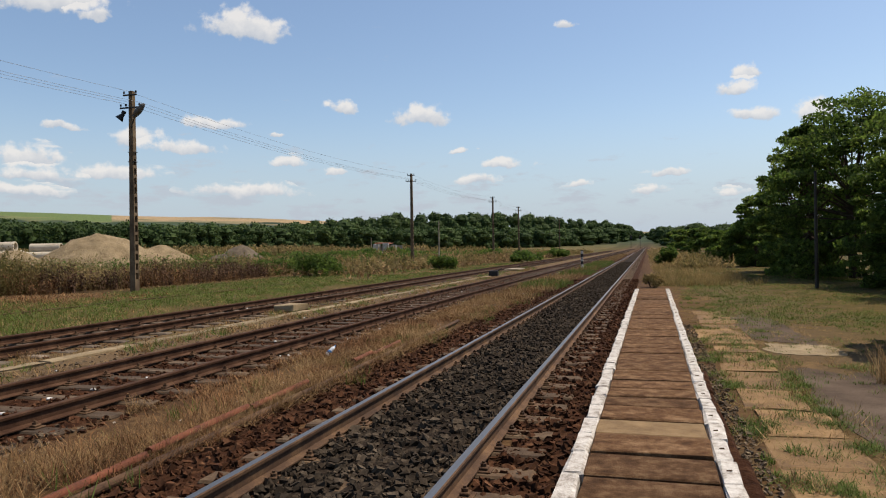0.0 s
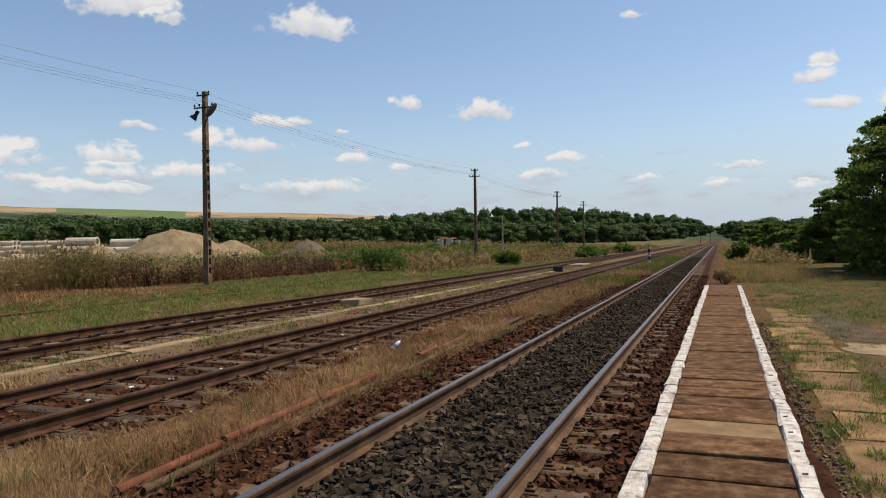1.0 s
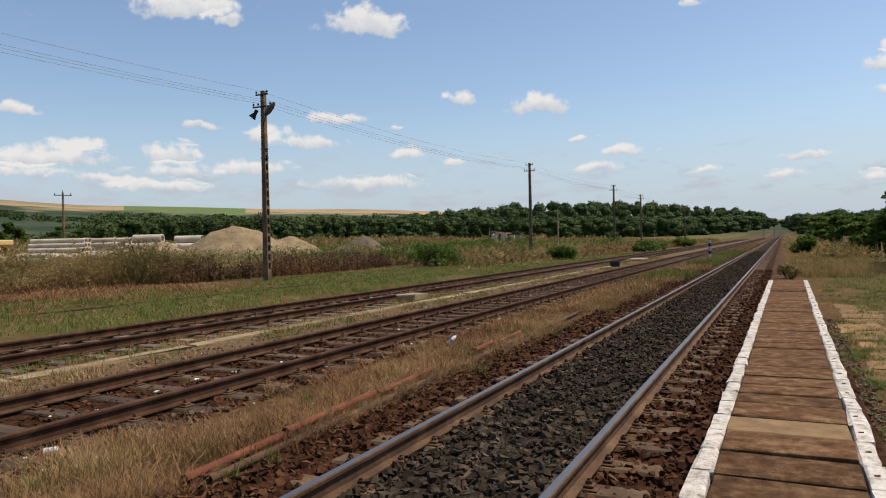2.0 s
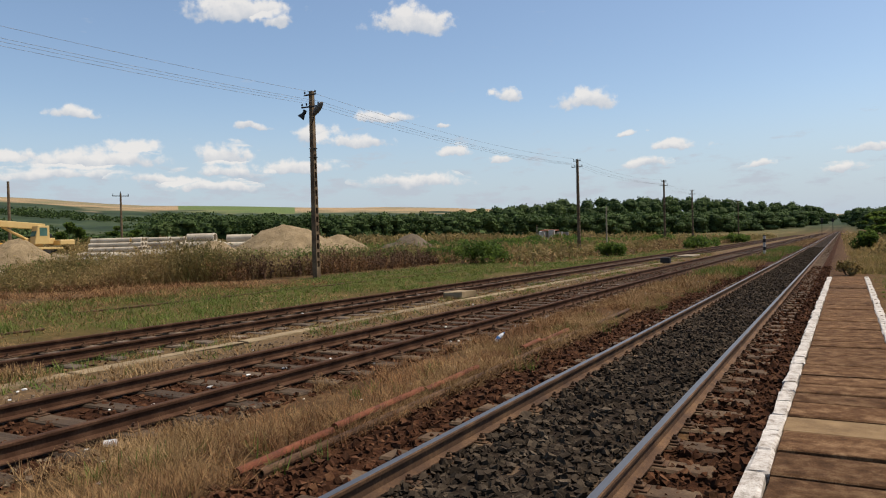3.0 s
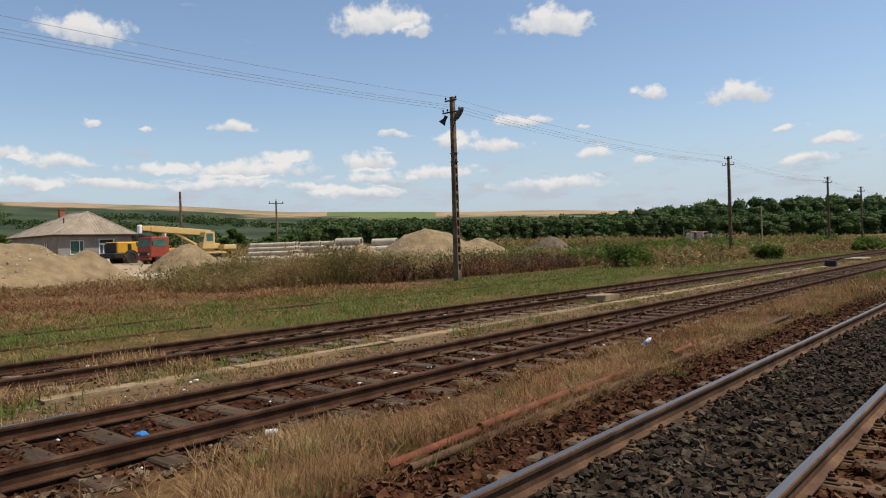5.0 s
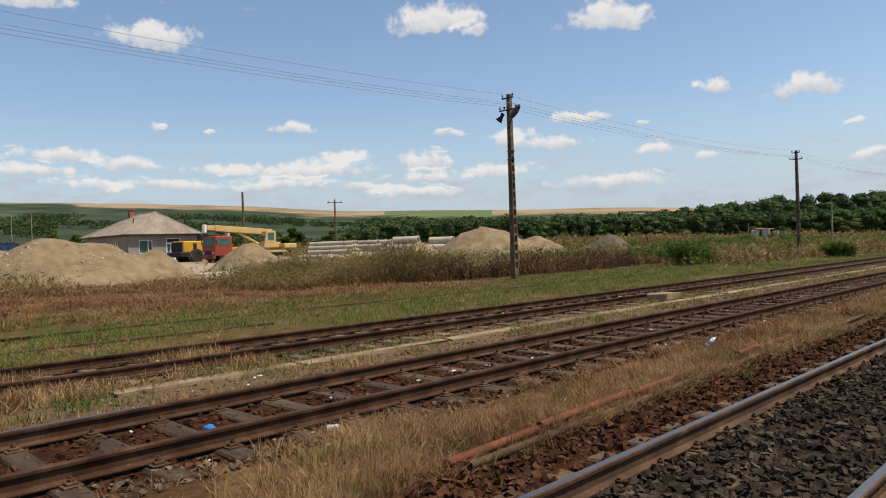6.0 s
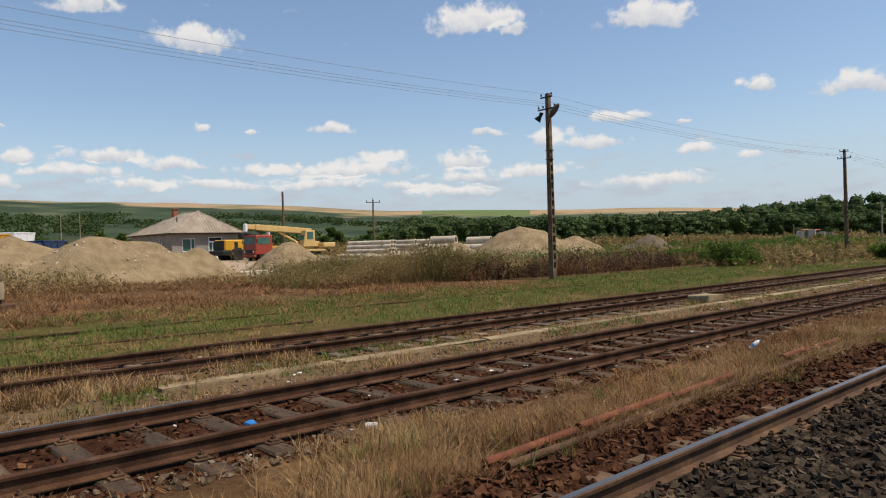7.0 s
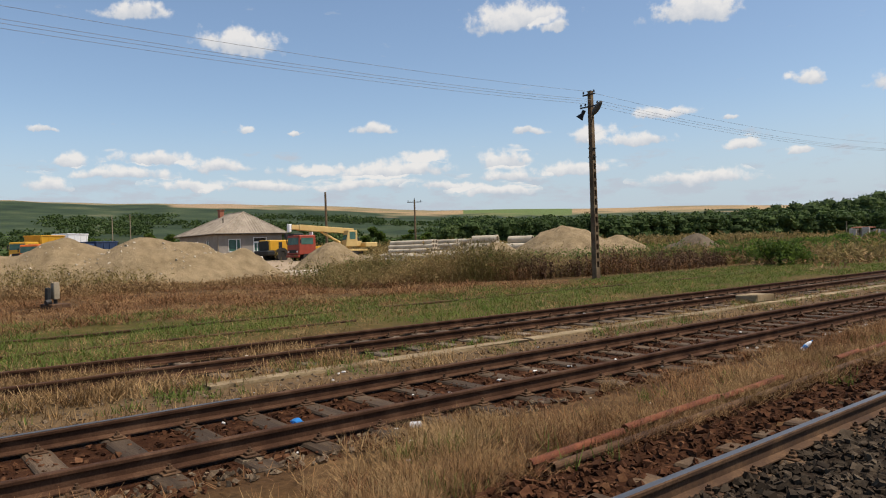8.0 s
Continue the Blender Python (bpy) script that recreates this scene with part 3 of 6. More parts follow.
bed("ballast_bed", -0.68, 0.68, -14, 880, -0.163, "bed_dark", "packed dark ballast between the main rails")
bed("ballast_bed", -1.9, -0.83, -14, 880, -0.198, "bed_rust", "packed rust-brown ballast beside the main track")
bed("ballast_bed", 0.83, 1.66, -14, 880, -0.198, "bed_rust", "packed rust-brown ballast beside the platform")
bed("ballast_bed", TRACK_X["second"] - 1.45, TRACK_X["second"] + 1.4, -14, 320, -0.203, "bed_rust", "packed brown ballast under the siding")
stones("track_ballast", np.concatenate([strewn(18000, -0.66, 0.66, -1.5, 75, -0.18, -0.135, 1.9), strewn(3500, -0.66, 0.66, -9, -1.5, -0.18, -0.14, 1.0)]), 0.038, "ballast_dark", "dark grey angular ballast stones between the main rails")
sh = np.concatenate([strewn(9000, -1.95, -0.84, -1.0, 36, -0.23, -0.165, 1.8), strewn(7000, 0.84, 1.62, 0.0, 36, -0.24, -0.165, 1.8)])
sh = np.concatenate([sh, strewn(1800, -1.95, -0.84, -9, -1, -0.21, -0.165, 1.0), strewn(1500, 0.84, 1.6, -9, 0, -0.21, -0.165, 1.0)])
stones("shoulder_ballast", sh, 0.04, "ballast_rust", "rust-brown ballast stones beside the main rails")
p2 = clear_of_rails(strewn(11500, -6.3, -3.3, -4, 40, -0.215, -0.175, 1.5), TRACK_X["second"])
stones("siding_ballast", p2, 0.034, "ballast_rust", "rust-brown stones in the siding track")
stones("edge_rubble", strewn(1500, 2.76, 3.02, 0, 14, -0.2, -0.17, 1.4), 0.022, "gravel", "small rubble along the platform edge")
stones("loose_gravel", strewn(5500, -8.2, -5.7, -4, 40, -0.225, -0.20, 1.5), 0.03, "gravel", "pale loose gravel between the sidings")
p3 = clear_of_rails(strewn(7000, -10.6, -7.9, -4, 45, -0.24, -0.20, 1.3), TRACK_X["third"])
stones("third_track_ballast", p3, 0.034, "ballast_rust", "brown stones in the third track")


# ---- grass ----
def grass(name, roots, h, width, mat, label, lean=0.35):
    """Leaning tapered blades, one mesh."""
    n = len(roots)
    a = RNG.uniform(0, 2 * math.pi, n)
    d = np.stack([np.cos(a), np.sin(a), np.zeros(n)], 1)
    side = np.stack([-np.sin(a), np.cos(a), np.zeros(n)], 1)
    hh = h * RNG.uniform(0.45, 1.3, n)
    le = lean * RNG.uniform(0.2, 1.6, n)
    w = (width * RNG.uniform(0.6, 1.4, n))[:, None]
    up = np.array([0, 0, 1.0])
    tip = roots + up * (hh * (1 - 0.2 * le))[:, None] + d * (hh * le)[:, None]
    v = np.stack([roots - side * w, roots + side * w, tip + side * w * 0.3, tip - side * w * 0.3], 1)
    f = 4 * np.arange(n)[:, None] + np.array([0, 1, 2, 3])
    return tagged(new(name, mesh_fast(name, v.reshape(-1, 3), f, mat)), label, "grass", kind="stuff")


def patchy(p, cover=0.5, scale=0.9, seed=0.0):
    """Keeps the points that fall in irregular patches."""
    keep = [noise.noise(Vector((q[0] * scale + seed, q[1] * scale * 0.7, seed))) + RNG.normal(0, 0.15) > 0.5 - cover * 1.0 for q in p]
    return p[np.array(keep)]


def rooted(p, z=None):
    p = p.copy()
    p[:, 2] = land(p[:, 0], p[:, 1]) if z is None else z
    return p


def tufts(p, k, r):
    """k blades about each point, and the way that each one leans."""
    n = len(p)
    a = RNG.uniform(0, 2 * math.pi, (n, k))
    d = r * np.sqrt(RNG.uniform(0, 1, (n, k))) * RNG.uniform(0.4, 1.4, (n, 1))
    q = np.repeat(p[:, None, :], k, 1)
    q[:, :, 0] += d * np.cos(a)
    q[:, :, 1] += d * np.sin(a)
    return q.reshape(-1, 3)


grass("dry_grass_strip", tufts(patchy(rooted(strewn(8500, -3.5, -1.85, -2.5, 40, 0, 0, 1.8)), 0.4, 0.8), 20, 0.1), 0.17, 0.0028, "straw", "dry straw grass between the main track and the siding", 1.2)
grass("withered_tufts", tufts(patchy(rooted(strewn(5200, -3.5, -1.75, -2.5, 36, 0, 0, 1.8)), 0.5, 0.8, 6), 18, 0.11), 0.16, 0.003, "russet", "withered russet tufts between the main track and the siding", 1.1)
grass("russet_litter", patchy(rooted(strewn(9000, -3.6, -1.6, -2.5, 30, 0, 0, 1.8)), 0.6, 0.9, 5), 0.09, 0.004, "russet", "brown withered grass between the tracks", 1.3)
grass("dry_grass_edge", tufts(patchy(rooted(strewn(1500, -3.4, -1.6, 20, 140, 0, 0, 1.2)), 0.7, 0.8), 9, 0.2), 0.24, 0.012, "straw", "dry straw grass along the main track", 0.6)
grass("green_tufts", tufts(patchy(rooted(strewn(900, -2.9, -1.5, 0.5, 30, 0, 0, 1.3)), 0.2, 1.2, 4), 14, 0.1), 0.16, 0.004, "green", "green grass tufts beside the main track", 0.7)
grass("green_strip", tufts(patchy(rooted(strewn(1200, -3.2, -1.4, 26, 75, 0, 0, 1.0)), 0.5, 0.25, 4), 12, 0.25), 0.28, 0.012, "green", "bright green grass strip beside the main track", 0.6)
grass("strip_grass", tufts(patchy(rooted(strewn(2600, -8.6, -6.1, -3, 60, 0, 0, 1.4)), 0.42, 0.9, 9), 12, 0.12), 0.13, 0.005, "straw", "dry grass between the two sidings", 0.8)
grass("strip_green", tufts(patchy(rooted(strewn(2200, -8.4, -6.6, -3, 60, 0, 0, 1.4)), 0.35, 0.8, 12), 10, 0.12), 0.12, 0.006, "green", "short green grass between the two sidings", 0.8)
grass("overgrowth", tufts(patchy(rooted(strewn(1300, -10.4, -7.4, -6, 3.5, 0, 0, 1.0)), 0.7, 0.5, 15), 16, 0.16), 0.2, 0.006, "straw", "dry grass grown over the end of the third track", 0.9)
grass("meadow_green", tufts(patchy(rooted(strewn(10500, -21.5, -10.5, -3, 75, 0, 0, 1.4)), 0.68, 0.3, 3), 12, 0.24), 0.15, 0.007, "green", "green meadow grass beside the sidings", 1.1)
grass("meadow_dry", tufts(patchy(rooted(strewn(10500, -26, -10.3, -3, 80, 0, 0, 1.4)), 0.5, 0.27, 21), 10, 0.26), 0.12, 0.006, "straw", "dry meadow grass beside the sidings", 1.7)
grass("mown_grass", patchy(rooted(strewn(65000, -40, -17.0, -5, 24, 0, 0, 1.0)), 0.62, 0.3, 31), 0.13, 0.011, "russet", "russet mown grass before the sand heaps", 2.2)
grass("mown_straw", tufts(patchy(rooted(strewn(6000, -38, -15.0, -5, 24, 0, 0, 1.0)), 0.42, 0.35, 33), 10, 0.3), 0.1, 0.008, "straw", "pale dry tufts in the mown grass", 2.4)
grass("hay_swathes", tufts(patchy(rooted(strewn(900, -37, -18.5, -5, 20, 0, 0, 1.0)), 0.5, 0.45, 36), 60, 0.45), 0.3, 0.009, "russet", "loose russet hay lying in swathes", 1.9)
grass("hay_pale", tufts(patchy(rooted(strewn(420, -37, -18.5, -5, 20, 0, 0, 1.0)), 0.45, 0.35, 38), 36, 0.5), 0.2, 0.008, "straw", "pale hay among the russet swathes", 1.9)
grass("platform_grass", tufts(patchy(rooted(strewn(5800, 2.95, 9.5, -1, 48, 0, 0, 1.7)), 0.36, 0.7, 41), 20, 0.14), 0.045, 0.0035, "green", "low green grass beside the platform", 1.2)
grass("platform_dry_grass", tufts(patchy(rooted(strewn(7500, 2.95, 11, -1, 60, 0, 0, 1.5)), 0.55, 0.5, 43), 13, 0.16), 0.05, 0.0035, "weed", "low dry grass beside the platform", 1.2)
grass("path_tufts", tufts(patchy(rooted(strewn(420, 3.0, 4.3, 0, 24, 0, 0, 1.3)), 0.3, 1.3, 49), 60, 0.14), 0.07, 0.004, "green", "bright green tufts between the paving slabs", 1.0)
grass("lawn", tufts(patchy(rooted(strewn(4600, 3.6, 12, 12, 52, 0, 0, 1.2)), 0.48, 0.3, 45), 18, 0.24), 0.07, 0.005, "green", "rough green lawn before the trees", 1.1)
grass("verge_grass", tufts(patchy(rooted(strewn(1500, 2.4, 7.0, 30, 120, 0, 0, 1.3)), 0.6, 0.4, 47), 22, 0.35), 0.3, 0.009, "weed", "tall dry grass on the verge past the platform", 0.6)

CLUMPS = [(3.2, 3.35, 0.24), (3.45, 3.2, 0.16), (3.25, 5.05, 0.26), (3.05, 4.75, 0.16), (3.12, 7.2, 0.24), (3.0, 9.2, 0.3), (3.25, 9.9, 0.26), (3.0, 7.9, 0.2), (3.9, 4.4, 0.2), (3.8, 5.2, 0.2), (3.88, 5.8, 0.2),
          (3.82, 6.5, 0.22), (3.85, 7.2, 0.22), (3.86, 7.9, 0.26), (3.7, 8.7, 0.26), (3.8, 9.6, 0.3), (3.7, 10.6, 0.4), (3.95, 3.6, 0.22), (4.1, 3.0, 0.22), (3.55, 11.8, 0.4), (2.95, 11.5, 0.3), (4.9, 8.9, 0.3), (5.3, 8.6, 0.3)]
for x, y, r in CLUMPS:
    c = np.array([(x, y, -0.2)]) + RNG.normal(0, 0.3 * r, (10, 3)) * np.array([1, 1.6, 0])
    grass("grass_clump", tufts(c, 34, r * 0.7), 0.055, 0.0038, "green", "bright green grass clump growing in broken paving", 1.5)
grass("clump_straw", tufts(rooted(np.array([(x, y, 0) for x, y, r in CLUMPS]) + RNG.normal(0, 0.15, (len(CLUMPS), 3))), 60, 0.3), 0.1, 0.0035, "straw", "dry blades among the green clumps", 1.0)
grass("tall_tuft", tufts(rooted(np.array([(5.15, 8.2, 0), (5.35, 8.5, 0), (5.0, 7.7, 0), (5.4, 7.9, 0)])), 90, 0.28), 0.42, 0.005, "straw", "tall dry grass tuft beside worn asphalt", 0.5)
# ---- platform and paved path ----
PLAT_Z, PX0, PX1 = 0.05, 1.515, 2.665


def slab_mesh(name, w, l, h, mat, bev=0.012, rag=0.0):
    bm = box_bm(-w / 2, w / 2, -l / 2, l / 2, -h, 0, bevel=bev)
    if rag:
        for v in bm.verts:
            v.co += Vector((RNG.normal(0, rag), RNG.normal(0, rag), 0))
    me = bpy.data.meshes.new(name)
    bm.to_mesh(me)
    bm.free()
    me.materials.append(M[mat])
    return me


platform = thing("platform", pose(0.012, 0, 0, 0, 0, -0.3), "low station platform of brown concrete slabs with white-painted edges", "platform", kind="structure")
# base coloured black to deepen the shade between and below the slabs
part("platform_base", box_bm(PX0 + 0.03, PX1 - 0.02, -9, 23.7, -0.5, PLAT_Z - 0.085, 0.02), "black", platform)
joints = [-9.0 + 0.6 * i for i in range(19)]
joints += [2.4, 2.94, 3.5, 4.03, 4.58, 5.05, 5.5, 5.99, 6.66, 8.1, 8.62, 9.16, 10.08, 10.6, 11.15, 11.8, 12.41, 13.2, 14.0, 14.9, 15.8, 16.8, 17.7, 18.7, 19.6, 20.6, 21.6, 22.6, 23.74]
for i, (a, b) in enumerate(zip(joints, joints[1:])):
    tan = abs(a - 3.5) < 0.01
    w = PX1 - PX0 - 0.27
    o = part("slab", slab_mesh("slab", w, b - a - 0.05, 0.09, "slab_tan" if tan else "slab", 0.012, 0.004), None, platform)
    o.location = ((PX0 + PX1) / 2, (a + b) / 2, PLAT_Z + RNG.normal(0, 0.004))
    o.rotation_euler = (RNG.normal(0, 0.004), RNG.normal(0, 0.003), RNG.normal(0, 0.004))
    # the painted kerb stones at both ends of the slab, with their lifting notches
    k = max(1, round((b - a) / 0.42))
    for s, x in ((-1, PX0 + 0.065), (1, PX1 - 0.065)):
        for j in range(k):
            l = (b - a) / k
            yc = a + (j + 0.5) * l
            o = part("edge_stone", slab_mesh("edge_stone", 0.13, l - 0.012, 0.09, "white", 0.016, 0.008), None, platform, "edge stone with worn white paint")
            o.location = (x + RNG.normal(0, 0.003), yc, PLAT_Z + 0.004 + RNG.normal(0, 0.002))
            o.rotation_euler = (0, 0, RNG.normal(0, 0.006))
        if s > 0:
            part("lifting_eye", tube_bm((x - 0.018, (a + b) / 2, PLAT_Z + 0.004), (x + 0.018, (a + b) / 2, PLAT_Z + 0.008), 0.006, n=6), "rail_side", platform)

path = thing("paved_path", pose(0, 0, 0), "old ochre concrete paving slabs sunk in grass", "path", kind="structure")
yy = -3.0
while yy < 17:
    l = RNG.uniform(0.75, 1.25)
    o = part("paving_slab", slab_mesh("paving_slab", RNG.uniform(0.66, 0.82), l - 0.05, 0.08, "path", 0.015, 0.03), None, path)
    o.location = (3.42 + 0.02 * yy * 0.5 + RNG.normal(0, 0.05), yy + l / 2, -0.196 + RNG.normal(0, 0.004))
    o.rotation_euler = (RNG.normal(0, 0.008), RNG.normal(0, 0.012), RNG.normal(0, 0.03))
    yy += l + RNG.choice([0.0, 0.0, 0.05, 0.35])



def worn_patch(name, x, y, rx, ry, mat, label, z=-0.203, n=30):
    """A thin remnant of paving with a ragged outline."""
    bm = bmesh.new()
    top, low = [], []
    for i in range(n):
        a = 2 * math.pi * i / n
        k = 1 + 0.3 * noise.noise(Vector((math.cos(a) * 1.6 + x, math.sin(a) * 1.6 + y, 3.0))) + RNG.normal(0, 0.03)
        q = (abs(math.cos(a)) ** 6 + abs(math.sin(a)) ** 6) ** (-1 / 6)
        px, py = x + rx * k * q * math.cos(a), y + ry * k * q * math.sin(a)
        top.append(bm.verts.new((px, py, z + RNG.normal(0, 0.002))))
        low.append(bm.verts.new((px, py, z - 0.06)))
    bm.faces.new(top)
    for i in range(n):
        bm.faces.new((low[i], low[(i + 1) % n], top[(i + 1) % n], top[i]))
    return tagged(part(name, bm, mat), label, "paving", kind="structure")


worn_patch("asphalt_patch", 4.75, 6.2, 0.78, 2.4, "asphalt", "worn brown-grey asphalt with ragged edges")
worn_patch("asphalt_patch", 4.45, 13.9, 0.5, 2.6, "asphalt", "worn asphalt half covered by grass")
worn_patch("concrete_patch", 4.6, 10.7, 0.55, 0.65, "kerb", "pale broken concrete patch in the grass", -0.2)
worn_patch("concrete_patch", 3.35, 12.6, 0.4, 1.1, "path", "ochre concrete remnant in the grass", -0.2)
edge = thing("edge_strip", pose(0, 0, 0), "broken brown concrete strip along the platform", "kerb", kind="structure")
yy = -3.0
while yy < 7.2:
    l = RNG.uniform(0.9, 1.7)
    o = part("strip_slab", slab_mesh("strip_slab", 0.13, l - 0.02, 0.12, "bed_rust", 0.025, 0.018), None, edge)
    o.location, o.rotation_euler = (2.745 + 0.005 * yy, yy + l / 2, -0.11 + RNG.normal(0, 0.01)), (0, RNG.normal(0, 0.05), -0.005)
    yy += l
strip = thing("kerb_strip", pose(0, 0, 0), "flush pale concrete strip between the sidings", "kerb", kind="structure")
yy = 0.9
while yy < 44:
    l = RNG.uniform(1.6, 3.2)
    o = part("kerb_slab", slab_mesh("kerb_slab", RNG.uniform(0.25, 0.31), l - 0.03, 0.12, "kerb", 0.012, 0.012), None, strip)
    o.location = (-7.45 + RNG.normal(0, 0.015), yy + l / 2, -0.172 + RNG.normal(0, 0.006))
    o.rotation_euler = (0, RNG.normal(0, 0.02), RNG.normal(0, 0.006))
    yy += l + RNG.choice([0.0, 0.02, 0.08])


# ---- poles and wires ----
def lattice_pole(x, y, top, lamp, label):
    """A concrete pole pierced by a row of oblong openings, with two crossarms and insulators."""
    z0 = float(land(x, y))
    h = top - z0
    t = thing("utility_pole", pose(x, y, z0), label, "utility pole", "poles of the power line")
    bm = bmesh.new()
    wb, wt = 0.30, 0.20
    n = 13
    body0, body1 = 0.5, h * 0.67
    step = (body1 - body0) / n

    def wid(z):
        return wb + (wt - wb) * max(z, 0) / h

    def prism(x0b, x1b, x0t, x1t, za, zb, thin=0.0):
        da, db = wid(za) / 2 - thin, wid(zb) / 2 - thin
        vs = [bm.verts.new(p) for p in ((x0b, -da, za), (x1b, -da, za), (x1b, da, za), (x0b, da, za), (x0t, -db, zb), (x1t, -db, zb), (x1t, db, zb), (x0t, db, zb))]
        for f in ((0, 3, 2, 1), (4, 5, 6, 7), (0, 1, 5, 4), (1, 2, 6, 5), (2, 3, 7, 6), (3, 0, 4, 7)):
            bm.faces.new([vs[i] for i in f])
    prism(-wid(0) / 2, wid(0) / 2, -wid(body0) / 2, wid(body0) / 2, -0.5, body0)
    prism(-wid(body1) / 2, wid(body1) / 2, -wid(h) / 2, wid(h) / 2, body1, h)
    for s in (-1, 1):
        a, b = wid(body0) / 2, wid(body1) / 2
        ia, ib = a - 0.055, b - 0.045
        if s > 0:
            prism(ia, a, ib, b, body0, body1)
        else:
            prism(-a, -ia, -b, -ib, body0, body1)
    for i in range(n + 1):
        z = body0 + i * step
        w = wid(z) / 2 - 0.045
        prism(-w, w, -w, w, z - 0.075, z + 0.075, 0.004)
    part("shaft", bm, "concrete_dark", t).rotation_euler = (0, 0, math.pi / 2)
    for z, half in ((h - 0.2, 0.38), (h - 0.8, 0.57)):
        arm = part("crossarm", box_bm(-half, half, -0.16, -0.10, z - 0.035, z + 0.035, 0.008), "metal_dark", t)
        for s in (-1, 1) if half < 0.5 else (-1, -0.45, 1):
            bm = bmesh.new()
            tube(bm, (s * (half - 0.05), -0.13, z + 0.03), (s * (half - 0.05), -0.13, z + 0.10), 0.012, n=6)
            tube(bm, (s * (half - 0.05), -0.13, z + 0.09), (s * (half - 0.05), -0.13, z + 0.19), 0.05, 0.035, n=8)
            part("insulator", bm, "black", t)
    if lamp:
        arm = part("lamp_arm", tube_bm((0.05, -0.13, h - 1.75), (0.36, -0.24, h - 1.2), 0.028, n=8), "metal_dark", t)
        bm = bmesh.new()
        bmesh.ops.create_uvsphere(bm, u_segments=14, v_segments=8, radius=1.0, matrix=pose(0.60, -0.28, h - 1.0, 0, -46, 0) @ Matrix.Diagonal((0.45, 0.19, 0.13, 1)))
        part("lamp_head", bm, "lamp_grey", t, "grey street lamp head")
        bm = bmesh.new()
        tube(bm, (-0.36, -0.2, h - 1.12), (-0.52, -0.28, h - 1.34), 0.08, 0.2, n=14)
        tube(bm, (-0.30, -0.16, h - 0.95), (-0.37, -0.2, h - 1.13), 0.1, 0.09, n=10)
        part("loudspeaker", bm, "black", t, "black horn loudspeaker")
        for z in (0.9, 1.35):
            part("band", box_bm(-0.18, 0.18, -0.115, 0.115, h * 0.55 + z, h * 0.55 + z + 0.04, 0.004), "metal_dark", t)
    return t


POLES = [(-20.9, -15.0, 9.2, False), (-21.3, 26.2, 9.25, True), (-20.9, 66.7, 9.2, False), (-20.2, 103.0, 9.2, False), (-21.6, 133.0, 9.3, False), (-20.4, 188.0, 9.1, False)]
for x, y, top, lamp in POLES:
    lattice_pole(x, y, top, lamp, "dark concrete lattice utility pole with lamp and loudspeaker" if lamp else "dark concrete utility pole with two crossarms")


def wire(p0, p1, sag, r, name, label):
    bm = bmesh.new()
    n = 24
    d = (Vector(p1) - Vector(p0)).normalized()
    sx, sz = d.cross(Vector((0, 0, 1))).normalized(), Vector((0, 0, 1))
    rows = []
    for i in range(n + 1):
        t = i / n
        c = Vector(p0).lerp(Vector(p1), t)
        c.z -= 4 * sag * t * (1 - t)
        rows.append([bm.verts.new(c + sx * r * u + sz * r * v) for u, v in ((1, 0), (0, 1), (-1, 0), (0, -1))])
    for a, b in zip(rows, rows[1:]):
        for k in range(4):
            bm.faces.new((a[k], a[(k + 1) % 4], b[(k + 1) % 4], b[k]))
    return tagged(part(name, bm, "wire"), label, "cable", "wires of the power line")


for (x0, y0, t0, _), (x1, y1, t1, _) in zip(POLES[:-1], POLES[1:]):
    for dx, dz in ((-0.3, 0.05), (-0.45, -0.55), (0.05, -0.55), (0.45, -0.55)):
        wire((x0 + dx, y0, t0 + dz), (x1 + dx, y1, t1 + dz), 0.5, 0.0065, "overhead_wire", "thin grey overhead wire sagging between two poles")


def post(name, x, y, h, r, mat, label, cat, arm=0.0):
    z0 = float(land(x, y))
    t = thing(name, pose(x, y, z0), label, cat)
    part("shaft", tube_bm((0, 0, -0.4), (0, 0, h), r * 1.25, r * 0.8, n=10), mat, t)
    if arm:
        part("crossarm", tube_bm((-arm * 0.5, -arm * 0.85, h - 0.35), (arm * 0.5, arm * 0.85, h - 0.35), 0.05, n=6), "metal_dark", t)
        for s in (-1, 0, 1):
            part("insulator", tube_bm((s * arm * 0.45, s * arm * 0.77, h - 0.32), (s * arm * 0.45, s * arm * 0.77, h + (0.25 if s == 0 else -0.05)), 0.06, 0.04, n=6), "black", t)
    return t


def beside(az, d):
    """The place at azimuth az (degrees, to the left of the track) and d metres from the platform."""
    return 2.03 - d * math.sin(radians(az)), -2.63 + d * math.cos(radians(az))


post("utility_pole", *beside(53.1, 100), 7.6, 0.13, "concrete_dark", "dark slim utility pole behind the concrete pipes", "utility pole", 1.0)
post("utility_pole", *beside(60.1, 97), 8.6, 0.16, "concrete_dark", "plain dark pole behind the truck crane", "utility pole")
post("post", *beside(16.2, 95), 5.4, 0.09, "concrete", "slim pale concrete post in the scrub", "post")
post("lamp_post", 8.45, 28.6, 4.6, 0.06, "metal_dark", "slim dark post under the trees", "lamp post")


